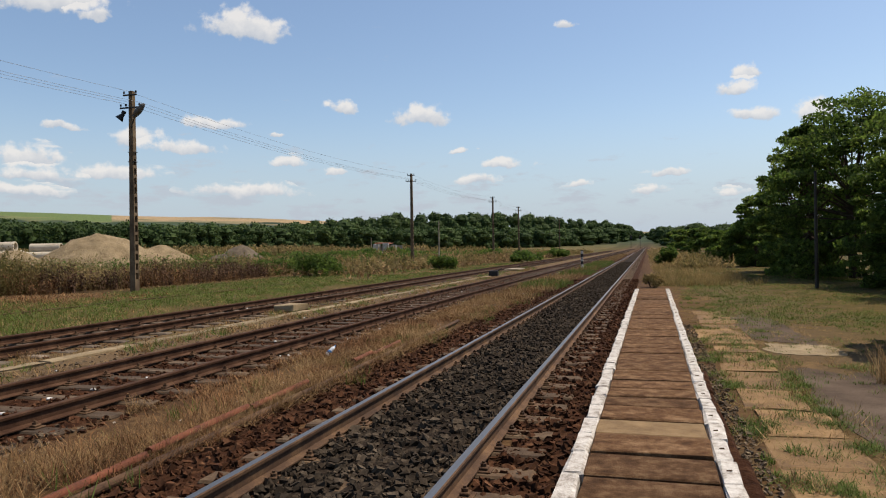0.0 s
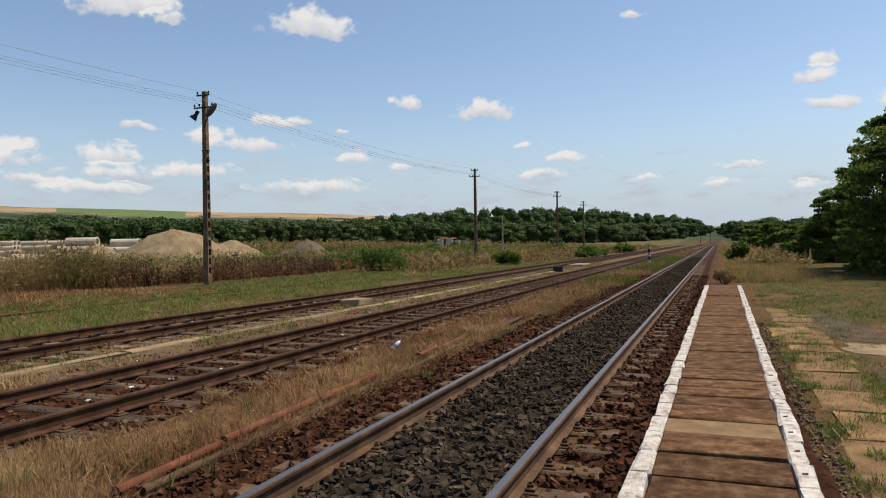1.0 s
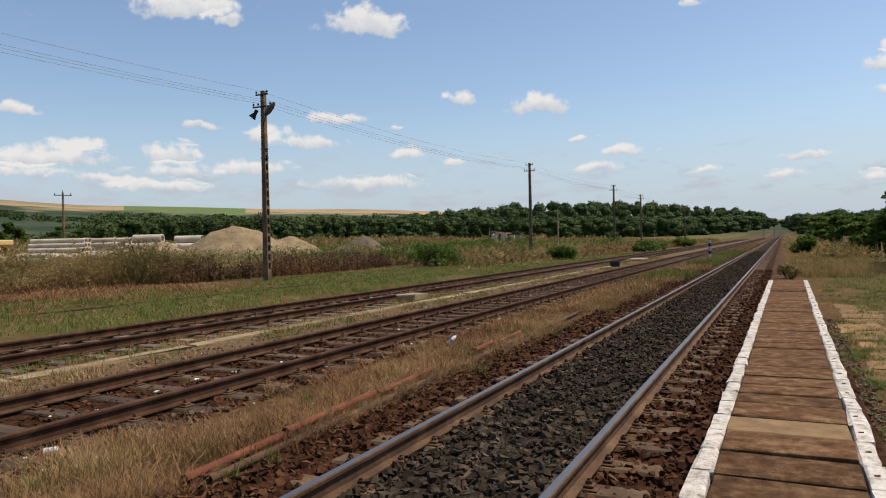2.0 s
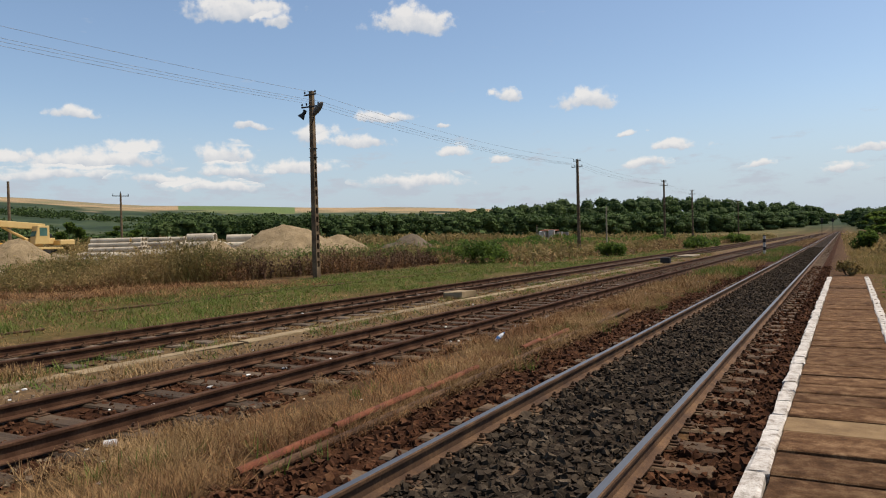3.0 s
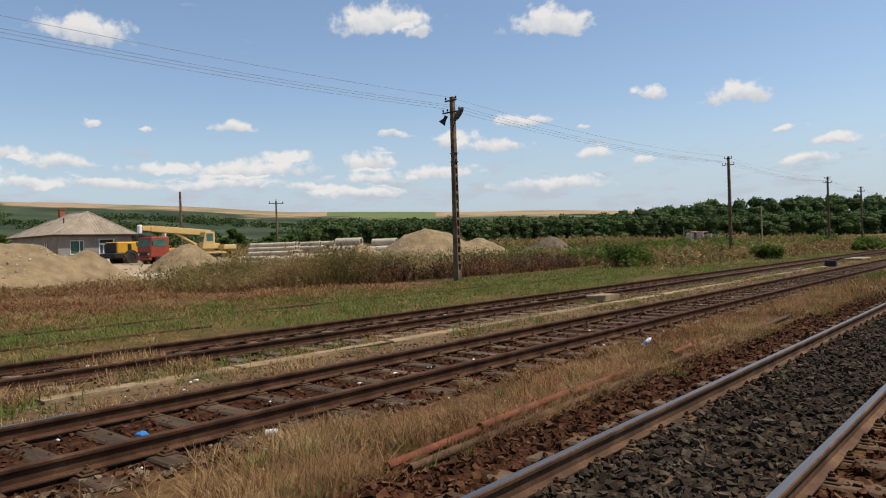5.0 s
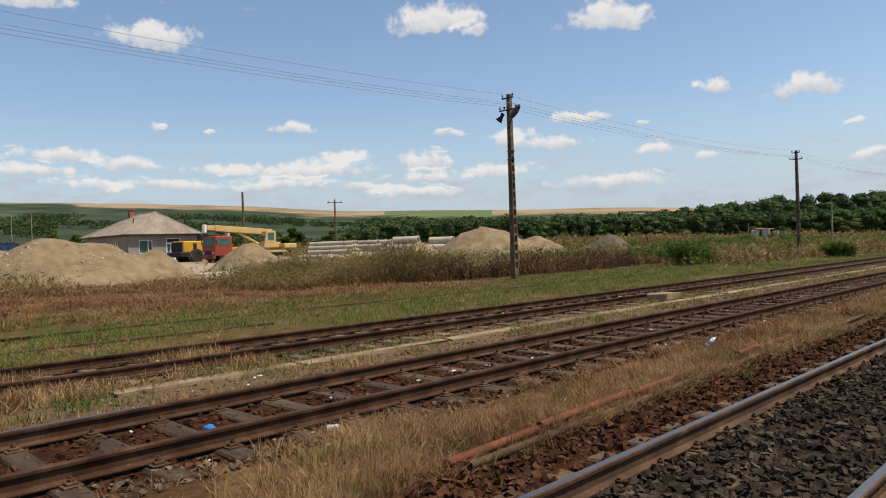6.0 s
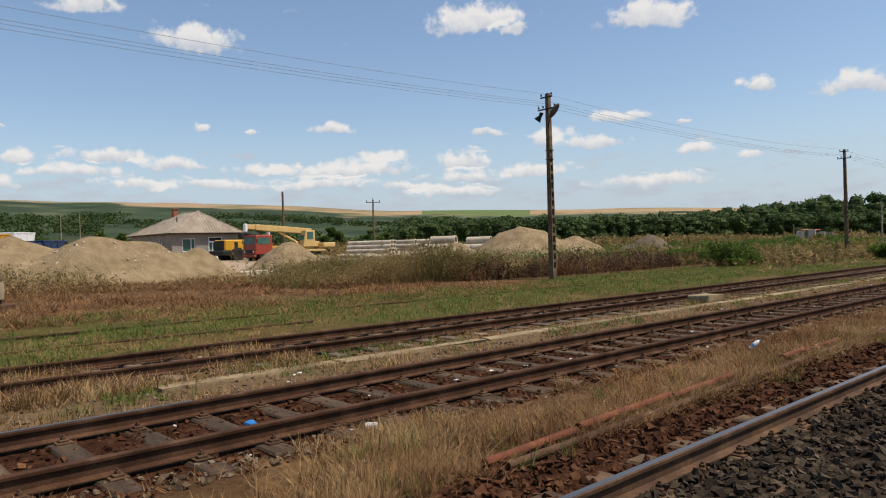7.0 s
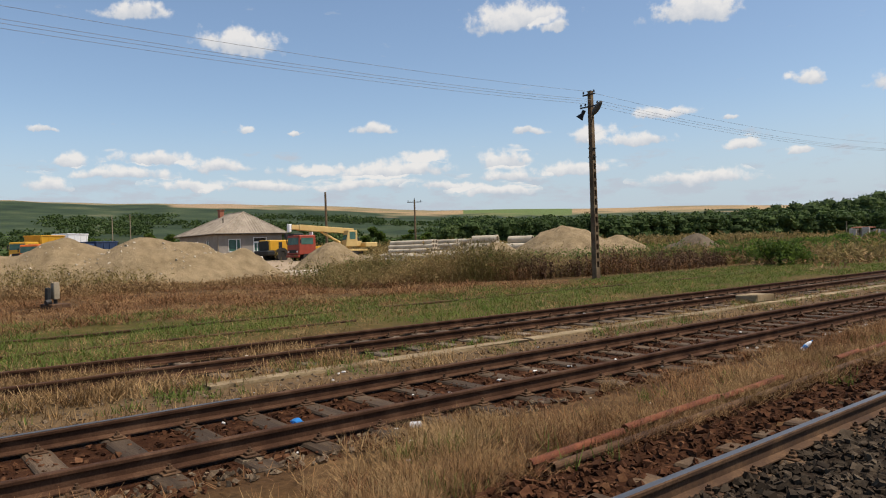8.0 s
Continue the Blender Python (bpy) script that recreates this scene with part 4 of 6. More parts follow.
# ---- heaps ----
def heap(name, az, d, lobes, mat, label, n=90):
    """A heap of loose material: lobes (across, along, radius, height) merged, with slumped flanks."""
    cx, cy = beside(az, d)
    z0 = float(land(cx, cy))
    ca, sa = math.cos(radians(az)), math.sin(radians(az))
    ext = max(max(abs(l[0]) + l[2], abs(l[1]) + l[2]) for l in lobes) * 1.15
    g = np.linspace(-ext, ext, n)
    A, B = np.meshgrid(g, g)
    Z = np.zeros_like(A)
    for a, b, r, h in lobes:
        q = np.hypot(A - a, B - b) / r
        c = h * (1 - np.sqrt(np.clip(q, 0, 4) ** 2 + 0.06)) * 1.3
        Z = np.log(np.exp(3.5 * Z) + np.exp(3.5 * np.maximum(c, -1.0))) / 3.5
    Z = Z - math.log(1 + len(lobes)) / 3.5 * 0.6
    nz = np.array([noise.fractal(Vector((a * 0.55 + az, b * 0.55, d)), 1.0, 2.1, 5) for a, b in zip(A.ravel(), B.ravel())]).reshape(A.shape)
    nf = np.array([noise.fractal(Vector((a * 2.4 + d, b * 2.4, az)), 1.0, 2.0, 3) for a, b in zip(A.ravel(), B.ravel())]).reshape(A.shape)
    nz = nz + 0.3 * nf
    Z = np.where(Z > 0, Z + 0.16 * nz * smooth(Z / 0.8) * max(l[3] for l in lobes) / 2, -0.15)
    # across is to the viewer's right, along is away
    Xw, Yw = A * ca - B * sa, A * sa + B * ca
    V = np.stack([Xw.ravel(), Yw.ravel(), Z.ravel()], 1)
    I = np.arange(n * (n - 1)).reshape(n - 1, n)[:, :-1]
    F = np.stack([I, I + 1, I + n + 1, I + n], -1).reshape(-1, 4)
    zz = Z.ravel()
    F = F[(zz[F] > -0.149).any(1)]
    o = new(name, mesh_fast(name, V, F, mat, True))
    o.location = (cx, cy, z0)
    return tagged(o, label, "heap")


heap("sand_heap", 41.3, 60, [(0, 0, 6.6, 3.3), (4.3, 0.8, 4.6, 2.35)], "sand", "large conical heap of beige sand")
heap("sand_heap", 46.9, 56, [(0, 0, 4.0, 2.1), (-2.6, 0.4, 2.6, 0.9)], "sand", "low heap of beige sand beside a taller one")
heap("sand_heap", 59.7, 56, [(0, 0, 3.5, 2.3)], "sand", "conical heap of sand before the truck crane")
long_heap = heap("sand_heap", 74.0, 48, [(0.5, 0, 5.8, 3.1), (-4.0, 0.5, 5.4, 3.1), (3.2, -0.2, 4.6, 2.6), (6.3, 0, 3.2, 2.1), (-8.2, 0.5, 4.6, 2.3)], "sand", "long lumpy heap of sand by the yard")
heap("sand_heap", 85.5, 46, [(0, 0, 4.4, 2.6), (-5, 0, 5.0, 3.0)], "sand", "heap of sand at the edge of the yard")
clods = np.array([long_heap.location + v.co for v in long_heap.data.vertices if 0.5 < v.co.z < 2.4 and v.co.dot(Vector((0.96, -0.27, 0))) > 0.5])
clods = clods[RNG.integers(0, len(clods), 260)]
clods = clods[[noise.noise(Vector(c) * 0.45) > 0.0 for c in clods]]
stones("clod", clods + RNG.normal(0, 0.03, clods.shape), 0.075, "pipe_concrete", "pale clods lying on the long sand heap")
heap("spoil_heap", 31.6, 72, [(0, 0, 3.6, 2.45), (-2.1, -0.4, 2.2, 1.4)], "spoil", "heap of grey-brown spoil in the weeds")


# ---- house ----
def house():
    z0 = 0.95
    hx, y0, y1, depth, eave = -82.0, 30.7, 39.2, 13.0, 3.3
    t = thing("house", pose(0, 0, 0), "single-storey grey plastered house with a hipped fibre-cement roof", "house")
    # front wall with a window and a door cut through it
    wy0, wy1, wz0, wz1 = 32.1, 33.7, 1.0, 2.6
    dy0, dy1, dz1 = 35.3, 37.1, 2.75
    bm = bmesh.new()
    for a, b, c, d in ((y0, wy0, -0.6, eave), (wy0, wy1, -0.6, wz0), (wy0, wy1, wz1, eave), (wy1, dy0, -0.6, eave), (dy0, dy1, dz1, eave), (dy1, y1, -0.6, eave)):
        box(bm, hx - 0.3, hx, a, b, z0 + c, z0 + d)
    part("front_wall", bm, "plaster", t)
    bm = bmesh.new()
    sx = [hx - 0.3, hx - 2.6, hx - 3.6, hx - 6.0, hx - 6.8, hx - depth]
    for i, (a, b) in enumerate(zip(sx, sx[1:])):
        if i % 2:
            box(bm, b, a, y0, y0 + 0.3, z0 - 0.6, z0 + 1.0)
            box(bm, b, a, y0, y0 + 0.3, z0 + 2.5, z0 + eave)
        else:
            box(bm, b, a, y0, y0 + 0.3, z0 - 0.6, z0 + eave)
    part("side_wall", bm, "plaster", t)
    part("side_wall", box_bm(hx - depth, hx - 0.3, y1 - 0.3, y1, z0 - 0.6, z0 + eave), "plaster", t)
    part("back_wall", box_bm(hx - depth, hx - depth + 0.3, y0 + 0.3, y1 - 0.3, z0 - 0.6, z0 + eave), "plaster", t)
    for a, b in ((sx[1], sx[2]), (sx[3], sx[4])):
        w = part("window", box_bm(b, a, y0 + 0.12, y0 + 0.16, z0 + 1.0, z0 + 2.5), "window", t)
        bm = bmesh.new()
        for p, q in ((b, b + 0.08), (a - 0.08, a), ((a + b) / 2 - 0.04, (a + b) / 2 + 0.04)):
            box(bm, p, q, y0 + 0.06, y0 + 0.118, z0 + 1.0, z0 + 2.5)
        part("window_frame", bm, "pvc", w)
    w = part("window", box_bm(hx - 0.2, hx - 0.16, wy0, wy1, z0 + wz0, z0 + wz1), "window", t, "wide window with green glass")
    bm = bmesh.new()
    for p, q in ((wy0, wy0 + 0.09), (wy1 - 0.09, wy1), (wy1 - 0.55, wy1 - 0.48)):
        box(bm, hx - 0.155, hx - 0.09, p, q, z0 + wz0, z0 + wz1)
    for p, q in ((wz0, wz0 + 0.08), (wz1 - 0.08, wz1)):
        box(bm, hx - 0.155, hx - 0.09, wy0 + 0.09, wy1 - 0.09, z0 + p, z0 + q)
    part("window_frame", bm, "pvc", w)
    part("window_sill", box_bm(hx - 0.1, hx + 0.1, wy0 - 0.1, wy1 + 0.1, z0 + wz0 - 0.06, z0 + wz0), "concrete", w)
    part("plinth", box_bm(hx + 0.003, hx + 0.06, y0, dy0 - 0.1, z0 - 0.6, z0 + 0.75, 0.01), "concrete", t, "pale plinth band under the window")
    d = part("door", box_bm(hx - 0.2, hx - 0.14, dy0 + 0.05, dy1 - 0.05, z0, z0 + 2.25), "pvc", t, "white door with glazed panels")
    for p, q in ((dy0 + 0.2, dy0 + 0.52), (dy0 + 0.62, dy0 + 0.9), (dy0 + 1.15, dy0 + 1.55)):
        part("pane", box_bm(hx - 0.139, hx - 0.125, p, q, z0 + 1.1, z0 + 2.05), "window", d)
    bm = bmesh.new()
    for p, q in ((dy0, dy0 + 0.07), (dy1 - 0.07, dy1)):
        box(bm, hx - 0.12, hx + 0.04, p, q, z0, z0 + dz1)
    box(bm, hx - 0.12, hx + 0.04, dy0 + 0.07, dy1 - 0.07, z0 + dz1 - 0.08, z0 + dz1)
    part("door_frame", bm, "pvc", d)
    part("transom", box_bm(hx - 0.19, hx - 0.15, dy0 + 0.07, dy1 - 0.07, z0 + 2.26, z0 + dz1 - 0.08), "black", d)
    part("step", box_bm(hx + 0.01, hx + 1.0, dy0 - 0.2, dy1 + 0.3, z0 - 0.5, z0 - 0.02, 0.02), "concrete", t)
    # hipped roof of corrugated sheets
    o = 0.55
    ex0, ex1, ey0, ey1 = hx - depth - o, hx + o, y0 - o, y1 + o
    ez, rz = z0 + eave - 0.05, z0 + eave + 2.75
    ym = (ey0 + ey1) / 2
    ra, rb = hx - 3.0, hx - depth + 5.0
    ym += 0.5
    C = {"a": Vector((ex1, ey0, ez)), "b": Vector((ex1, ey1, ez)), "c": Vector((ex0, ey1, ez)), "d": Vector((ex0, ey0, ez)), "r": Vector((ra, ym, rz)), "s": Vector((rb, ym, rz))}

    def slope(lo0, lo1, hi0, hi1):
        """One roof slope, corrugated down the fall."""
        bm = bmesh.new()
        n, k = 90, 9
        grid = []
        nrm = (C[lo1] - C[lo0]).cross(C[hi0] - C[lo0]).normalized()
        for j in range(k + 1):
            v = j / k
            A, B = C[lo0].lerp(C[hi0], v), C[lo1].lerp(C[hi1], v)
            L0 = (C[lo1] - C[lo0])
            row = []
            for i in range(n + 1):
                p = A.lerp(B, i / n)
                u = (p - C[lo0]).dot(L0.normalized())
                row.append(bm.verts.new(p + nrm * (0.03 * math.sin(u * 2 * math.pi / 0.36) + 0.02 * (1 - v * k % 1))))
            grid.append(row)
        for j in range(k):
            for i in range(n):
                f = [grid[j][i], grid[j][i + 1], grid[j + 1][i + 1], grid[j + 1][i]]
                try:
                    bm.faces.new(f)
                except ValueError:
                    pass
        return bm
    part("roof_slope", slope("a", "b", "r", "r"), "roof", t)
    part("roof_slope", slope("d", "a", "s", "r"), "roof", t)
    part("roof_slope", slope("b", "c", "r", "s"), "roof", t)
    part("roof_slope", slope("c", "d", "s", "s"), "roof", t)
    part("soffit", box_bm(ex0 + 0.1, ex1 - 0.1, ey0 + 0.1, ey1 - 0.1, ez - 0.16, ez - 0.05), "concrete_dark", t)
    bm = tube_bm(C["r"], C["s"], 0.11, n=8)
    for e, r in (("a", "r"), ("b", "r"), ("c", "s"), ("d", "s")):
        tube(bm, C[e], C[r], 0.09, n=6)
    part("ridge_tiles", bm, "roof", t)
    part("gutter", tube_bm((ex1 + 0.03, ey0, ez - 0.03), (ex1 + 0.03, ey1, ez - 0.03), 0.06, n=8), "metal_dark", t)
    part("downpipe", tube_bm((hx + 0.06, y0 + 0.1, z0 - 0.1), (hx + 0.06, y0 + 0.1, ez), 0.045, n=8), "concrete", t)
    ch = part("chimney", box_bm(hx - 9.2, hx - 8.5, ym - 0.9, ym - 0.3, rz - 1.0, rz + 0.55, 0.02), "brick", t, "red brick chimney")
    part("chimney_cap", box_bm(hx - 9.28, hx - 8.42, ym - 0.98, ym - 0.22, rz + 0.55, rz + 0.65, 0.01), "brick", ch)
    part("vent", tube_bm((hx - 3.3, ym - 2.6, rz - 1.7), (hx - 3.3, ym - 2.6, rz - 0.75), 0.07, n=8), "metal_dark", t)


house()


# ---- trees ----
def leaf_quads(centres, size, slim=0.5, upright=0.0):
    """Small diamond leaves, each turned at random."""
    n = len(centres)
    u = RNG.normal(size=(n, 3)) + np.array([0, 0, upright])
    u /= np.linalg.norm(u, axis=1, keepdims=True)
    w = RNG.normal(size=(n, 3)) + np.array([0, 0, 0.6])
    v = np.cross(u, w)
    v /= np.linalg.norm(v, axis=1, keepdims=True) + 1e-9
    s = (size * RNG.uniform(0.6, 1.4, n))[:, None]
    V = np.stack([centres - u * s, centres - v * s * slim, centres + u * s, centres + v * s * slim], 1).reshape(-1, 3)
    return V, 4 * np.arange(n)[:, None] + np.array([0, 1, 2, 3])


def clumps(blobs, per, hollow=0.55):
    """Points scattered through the outer part of ellipsoid clumps (x, y, z, rx, ry, rz)."""
    out = []
    for b in blobs:
        d = RNG.normal(size=(per, 3))
        d /= np.linalg.norm(d, axis=1, keepdims=True)
        r = hollow + (1.08 - hollow) * RNG.uniform(0, 1, (per, 1)) ** 0.7
        out.append(np.array(b[:3]) + d * r * np.array(b[3:]))
    return np.concatenate(out)


def tree(x, y, h, spread, label, leaf=0.14, nblob=46, per=420, mat="leaf", low=0.12, seed=0):
    """A tapered trunk with limbs, and a crown of many small leaves in uneven clumps."""
    rs = random.Random(seed)
    z0 = float(land(x, y))
    t = thing("tree", pose(x, y, z0), label, "tree")
    bm = tube_bm((0, 0, -0.3), (rs.uniform(-0.2, 0.2), rs.uniform(-0.2, 0.2), h * 0.45), 0.035 * h * 0.6, 0.014 * h, n=9)
    blobs = []
    for i in range(nblob):
        f = rs.uniform(low, 1.0)
        a = rs.uniform(0, 2 * math.pi)
        wide = spread * (math.sin(math.pi * min(1, 0.18 + 0.78 * f)) ** 0.7)
        rr = wide * math.sqrt(rs.uniform(0.05, 1.0))
        p = (rr * math.cos(a), rr * math.sin(a), h * f * 0.95)
        k = spread * rs.uniform(0.08, 0.21)
        blobs.append((*p, k * rs.uniform(0.9, 1.4), k * rs.uniform(0.9, 1.4), k * rs.uniform(0.35, 0.6)))
        if i % 3 == 0:
            tube(bm, (0, 0, h * min(0.44, 0.2 + 0.3 * f)), (p[0] * 0.9, p[1] * 0.9, p[2] * 0.97), 0.011 * h * 0.6, 0.02, n=5)
    part("trunk", bm, "bark", t)
    V, F = leaf_quads(clumps(blobs, per), leaf)
    part("crown", mesh_fast("crown", V, F, mat), None, t)
    return t


for i, (x, y, h, s) in enumerate(((11.8, 37, 9.3, 4.0), (10.5, 40.5, 8.5, 2.7), (10.9, 46, 7.2, 2.9), (15.5, 33, 10.2, 4.8), (12.2, 28.5, 6.6, 2.7), (18, 42, 10, 5.0), (13.6, 24, 8.6, 3.6), (10.2, 58, 5.6, 2.3), (8.4, 11.3, 5.6, 2.0), (12.5, 16.5, 8, 3.4))):
    tree(x, y, h, s, "leafy green roadside tree with low spreading branches", seed=i + 1, low=0.02, nblob=150, per=175, leaf=0.097)
for i, (x, y, h, s) in enumerate(((9.8, 70, 3.4, 2.2), (9.3, 84, 3.4, 2.6), (11, 78, 4.0, 3.0), (9, 104, 4.2, 3.2), (13, 65, 5, 3.4), (8.2, 125, 4.4, 3.0), (7.6, 150, 5.0, 3.2))):
    tree(x, y, h, s, "rounded green tree at the edge of the wood", seed=i + 31, low=0.02, nblob=34, per=260, leaf=0.2)


def bush(name, x, y, h, r, label, mat="leaf", leaf=0.1, per=260, n=9, seed=0):
    rs = random.Random(seed)
    z0 = float(land(x, y))
    blobs = [(rs.uniform(-r, r) * 0.7, rs.uniform(-r, r) * 0.7, h * rs.uniform(0.25, 0.75), r * rs.uniform(0.3, 0.5), r * rs.uniform(0.3, 0.5), h * rs.uniform(0.2, 0.35)) for _ in range(n)]
    V, F = leaf_quads(clumps(blobs, per, 0.3), leaf)
    t = thing(name, pose(x, y, z0), label, "bush")
    part("foliage", mesh_fast("foliage", V, F, mat), None, t)
    bm = bmesh.new()
    for b in blobs:
        tube(bm, (b[0] * 0.2, b[1] * 0.2, -0.1), b[:3], 0.03, 0.012, n=5)
    part("stems", bm, "bark", t)
    return t


def thinned(V, F):
    """Three leaves out of five, for crowns far away."""
    keep = np.isin(np.arange(len(F)) % 5, (0, 2, 3))
    q = np.asarray(V).reshape(-1, 4, 3)[keep].reshape(-1, 3)
    return q, np.arange(len(q)).reshape(-1, 4)


def crown_cores(blobs, k):
    """The dense inner foliage of crowns: lumpy rounded bodies."""
    quads = []
    for ax in range(3):
        for sg in (-1, 1):
            for u in (-1, 0):
                for v in (-1, 0):
                    q = []
                    for du, dv in ((0, 0), (1, 0), (1, 1), (0, 1)):
                        c = [0.0, 0.0, 0.0]
                        c[ax], c[(ax + 1) % 3], c[(ax + 2) % 3] = sg, (u + du) * sg, v + dv
                        q.append(np.array(c) / np.linalg.norm(c))
                    quads.append(q)
    unit = np.array(quads).reshape(-1, 3)
    b = np.array(blobs)
    lump = 1 + 0.12 * np.sin(unit[None, :, 0] * 5 + b[:, None, 0]) * np.cos(unit[None, :, 1] * 4 + b[:, None, 1])
    V = (b[:, None, :3] + unit[None] * b[:, None, 3:] * k * lump[:, :, None]).reshape(-1, 3)
    return V, np.arange(len(V)).reshape(-1, 4)


def wood(name, line, rows, spacing, hmin, hmax, label, leaf=0.75, per=26, blobs=7, rise=0.0):
    """A wood seen from far off: crowns along a line of (azimuth, distance), several rows deep."""
    cs = []
    az = [l[0] for l in line]
    ds = [l[1] for l in line]
    hs = [l[2] for l in line]
    for r in range(rows):
        a = az[0]
        while a > az[-1]:
            d = np.interp(-a, [-v for v in az], ds) * (1 + 0.055 * r) + RNG.normal(0, 3)
            top = np.interp(-a, [-v for v in az], hs)
            x, y = beside(a + RNG.normal(0, 0.1), d)
            z = float(land(x, y))
            want = 1.58 + d * math.tan(radians(top)) - z
            sp = spacing * min(1.5, max(1.0, want / 11))
            h = want * (0.88 + 0.13 * (r + 1) / rows) * RNG.uniform(0.94, 1.02)
            w = RNG.uniform(0.75, 1.4) * sp * 0.8
            for _ in range(blobs):
                f = RNG.uniform(0.05, 1)
                q = w * math.sin(math.pi * (0.25 + 0.65 * f)) * RNG.uniform(0, 0.8)
                b = RNG.uniform(0, 6.283)
                k = w * RNG.uniform(0.4, 0.7)
                cs.append((x + q * math.cos(b), y + q * math.sin(b), z + h * (0.03 + 0.83 * f), k, k, min(k * 0.85, h * 0.2)))
            a -= math.degrees(sp / d) * RNG.uniform(0.7, 1.3)
    V, F = thinned(*leaf_quads(clumps(cs, int(per * 1.1), 0.8), leaf * 0.72, 0.85))
    BV, BF = crown_cores(cs, 0.86)
    V, F = np.concatenate([V, BV]), np.concatenate([F, BF + len(V)])
    return tagged(new(name, mesh_fast(name, V, F, "leaf_far")), label, "wood", kind="stuff")


wood("far_wood", [(50.5, 250, 2.15), (49, 255, 2.35), (41, 275, 2.32), (33, 300, 2.2), (30, 310, 2.15)], 5, 5.0, 8, 12, "dense deciduous wood along the fields", leaf=0.68, per=80, blobs=12)
wood("far_wood", [(30, 310, 2.05), (26, 330, 1.95), (19.7, 360, 1.78), (12.5, 420, 1.65), (7.2, 510, 1.55), (2.8, 690, 1.5), (1.1, 830, 1.25), (0.7, 880, 1.1)], 4, 6.0, 9, 14, "low deciduous wood at the foot of a hill", leaf=0.8, per=80, blobs=12)
wood("hill_wood", [(28.5, 470, 2.2), (25.5, 480, 2.45), (19.7, 520, 2.85), (12.5, 580, 2.95), (7.2, 660, 2.55), (2.8, 820, 1.9), (1.2, 900, 1.5)], 3, 6.5, 9, 14, "dark deciduous wood on a low hill", leaf=0.95, per=80, blobs=12)
wood("far_wood", [(-0.4, 800, 1.25), (-1.5, 560, 1.42), (-3.0, 420, 1.55), (-5.5, 300, 1.5), (-8, 220, 1.6), (-14, 150, 2.0), (-30, 130, 2.4)], 3, 7.0, 9, 14, "green wood beside the railway", leaf=0.7, per=80, blobs=12)
def hillside(name, n, a0, a1, r0, r1, size, label):
    """Scattered trees and hedges on the slopes."""
    cs = []
    while len(cs) < n:
        a, r = RNG.uniform(a0, a1), r0 + (r1 - r0) * RNG.uniform(0, 1)
        x, y = beside(a, r)
        if noise.noise(Vector((x * 0.006, y * 0.012, 2.0))) < 0.02:
            continue
        z = float(land(x, y))
        k = size * RNG.uniform(0.5, 1.3) * (0.6 + r / 1400)
        cs.append((x, y, z + k * 0.5, k * 1.6, k * 1.6, k * 0.8))
    V, F = thinned(*leaf_quads(clumps(cs, 55, 0.55), 1.2, 0.85))
    return tagged(new(name, mesh_fast(name, V, F, "leaf_far")), label, "trees", kind="stuff")


hillside("hillside_trees", 1900, 47, 92, 420, 1080, 3.4, "trees and hedges scattered over the far slopes")
wood("valley_trees", [(86, 230, 0.95), (78, 220, 0.9), (72, 200, 1.3), (66, 210, 1.25), (60, 230, 1.15), (55, 260, 1.1), (51, 300, 1.3)], 3, 6.5, 5, 9, "green trees in the valley behind the yard", leaf=0.6, per=80, blobs=9)


# ---- weeds and scrub ----
def weeds(name, roots, h, mat, label, width=0.014, lean=0.45, leaves=7, leaf=0.07):
    """Tall stalks with small leaves or seed heads along their upper part."""
    n = len(roots)
    a = RNG.uniform(0, 2 * math.pi, n)
    lump = np.array([max(0.25, 0.9 + 1.0 * noise.noise(Vector((v[0] * 0.16, v[1] * 0.16, h)))) for v in roots])
    hh = h * lump * RNG.uniform(0.4, 1.2, n)
    le = lean * RNG.uniform(0, 1.5, n)
    top = roots + np.stack([np.cos(a) * hh * le, np.sin(a) * hh * le, hh], 1)
    side = np.stack([-np.sin(a), np.cos(a), np.zeros(n)], 1) * width * 0.5
    v = np.stack([roots - side, roots + side, top + side * 0.4, top - side * 0.4], 1).reshape(-1, 3)
    f = 4 * np.arange(n)[:, None] + np.array([0, 1, 2, 3])
    t = RNG.uniform(0.25, 1.05, (n, leaves, 1))
    c = (roots[:, None] * (1 - t) + top[:, None] * t + RNG.normal(0, 0.08, (n, leaves, 3))).reshape(-1, 3)
    lv, lf = leaf_quads(c, leaf * 1.5, 0.24, 0.7)
    return tagged(new(name, mesh_fast(name, np.concatenate([v, lv]), np.concatenate([f, lf + len(v)]), mat)), label, "weeds", kind="stuff")


def along(n, pts, width):
    """Points scattered in a band along a line through pts."""
    pts = np.array(pts, dtype=float)
    seg = np.linalg.norm(np.diff(pts, axis=0), axis=1)
    s = RNG.uniform(0, seg.sum(), n)
    c = np.concatenate([[0], np.cumsum(seg)])
    x, y = np.interp(s, c, pts[:, 0]), np.interp(s, c, pts[:, 1])
    p = np.stack([x + RNG.uniform(-1, 0, n) * width, y + RNG.uniform(-0.5, 0.5, n) * width, np.zeros(n)], 1)
    return rooted(p)


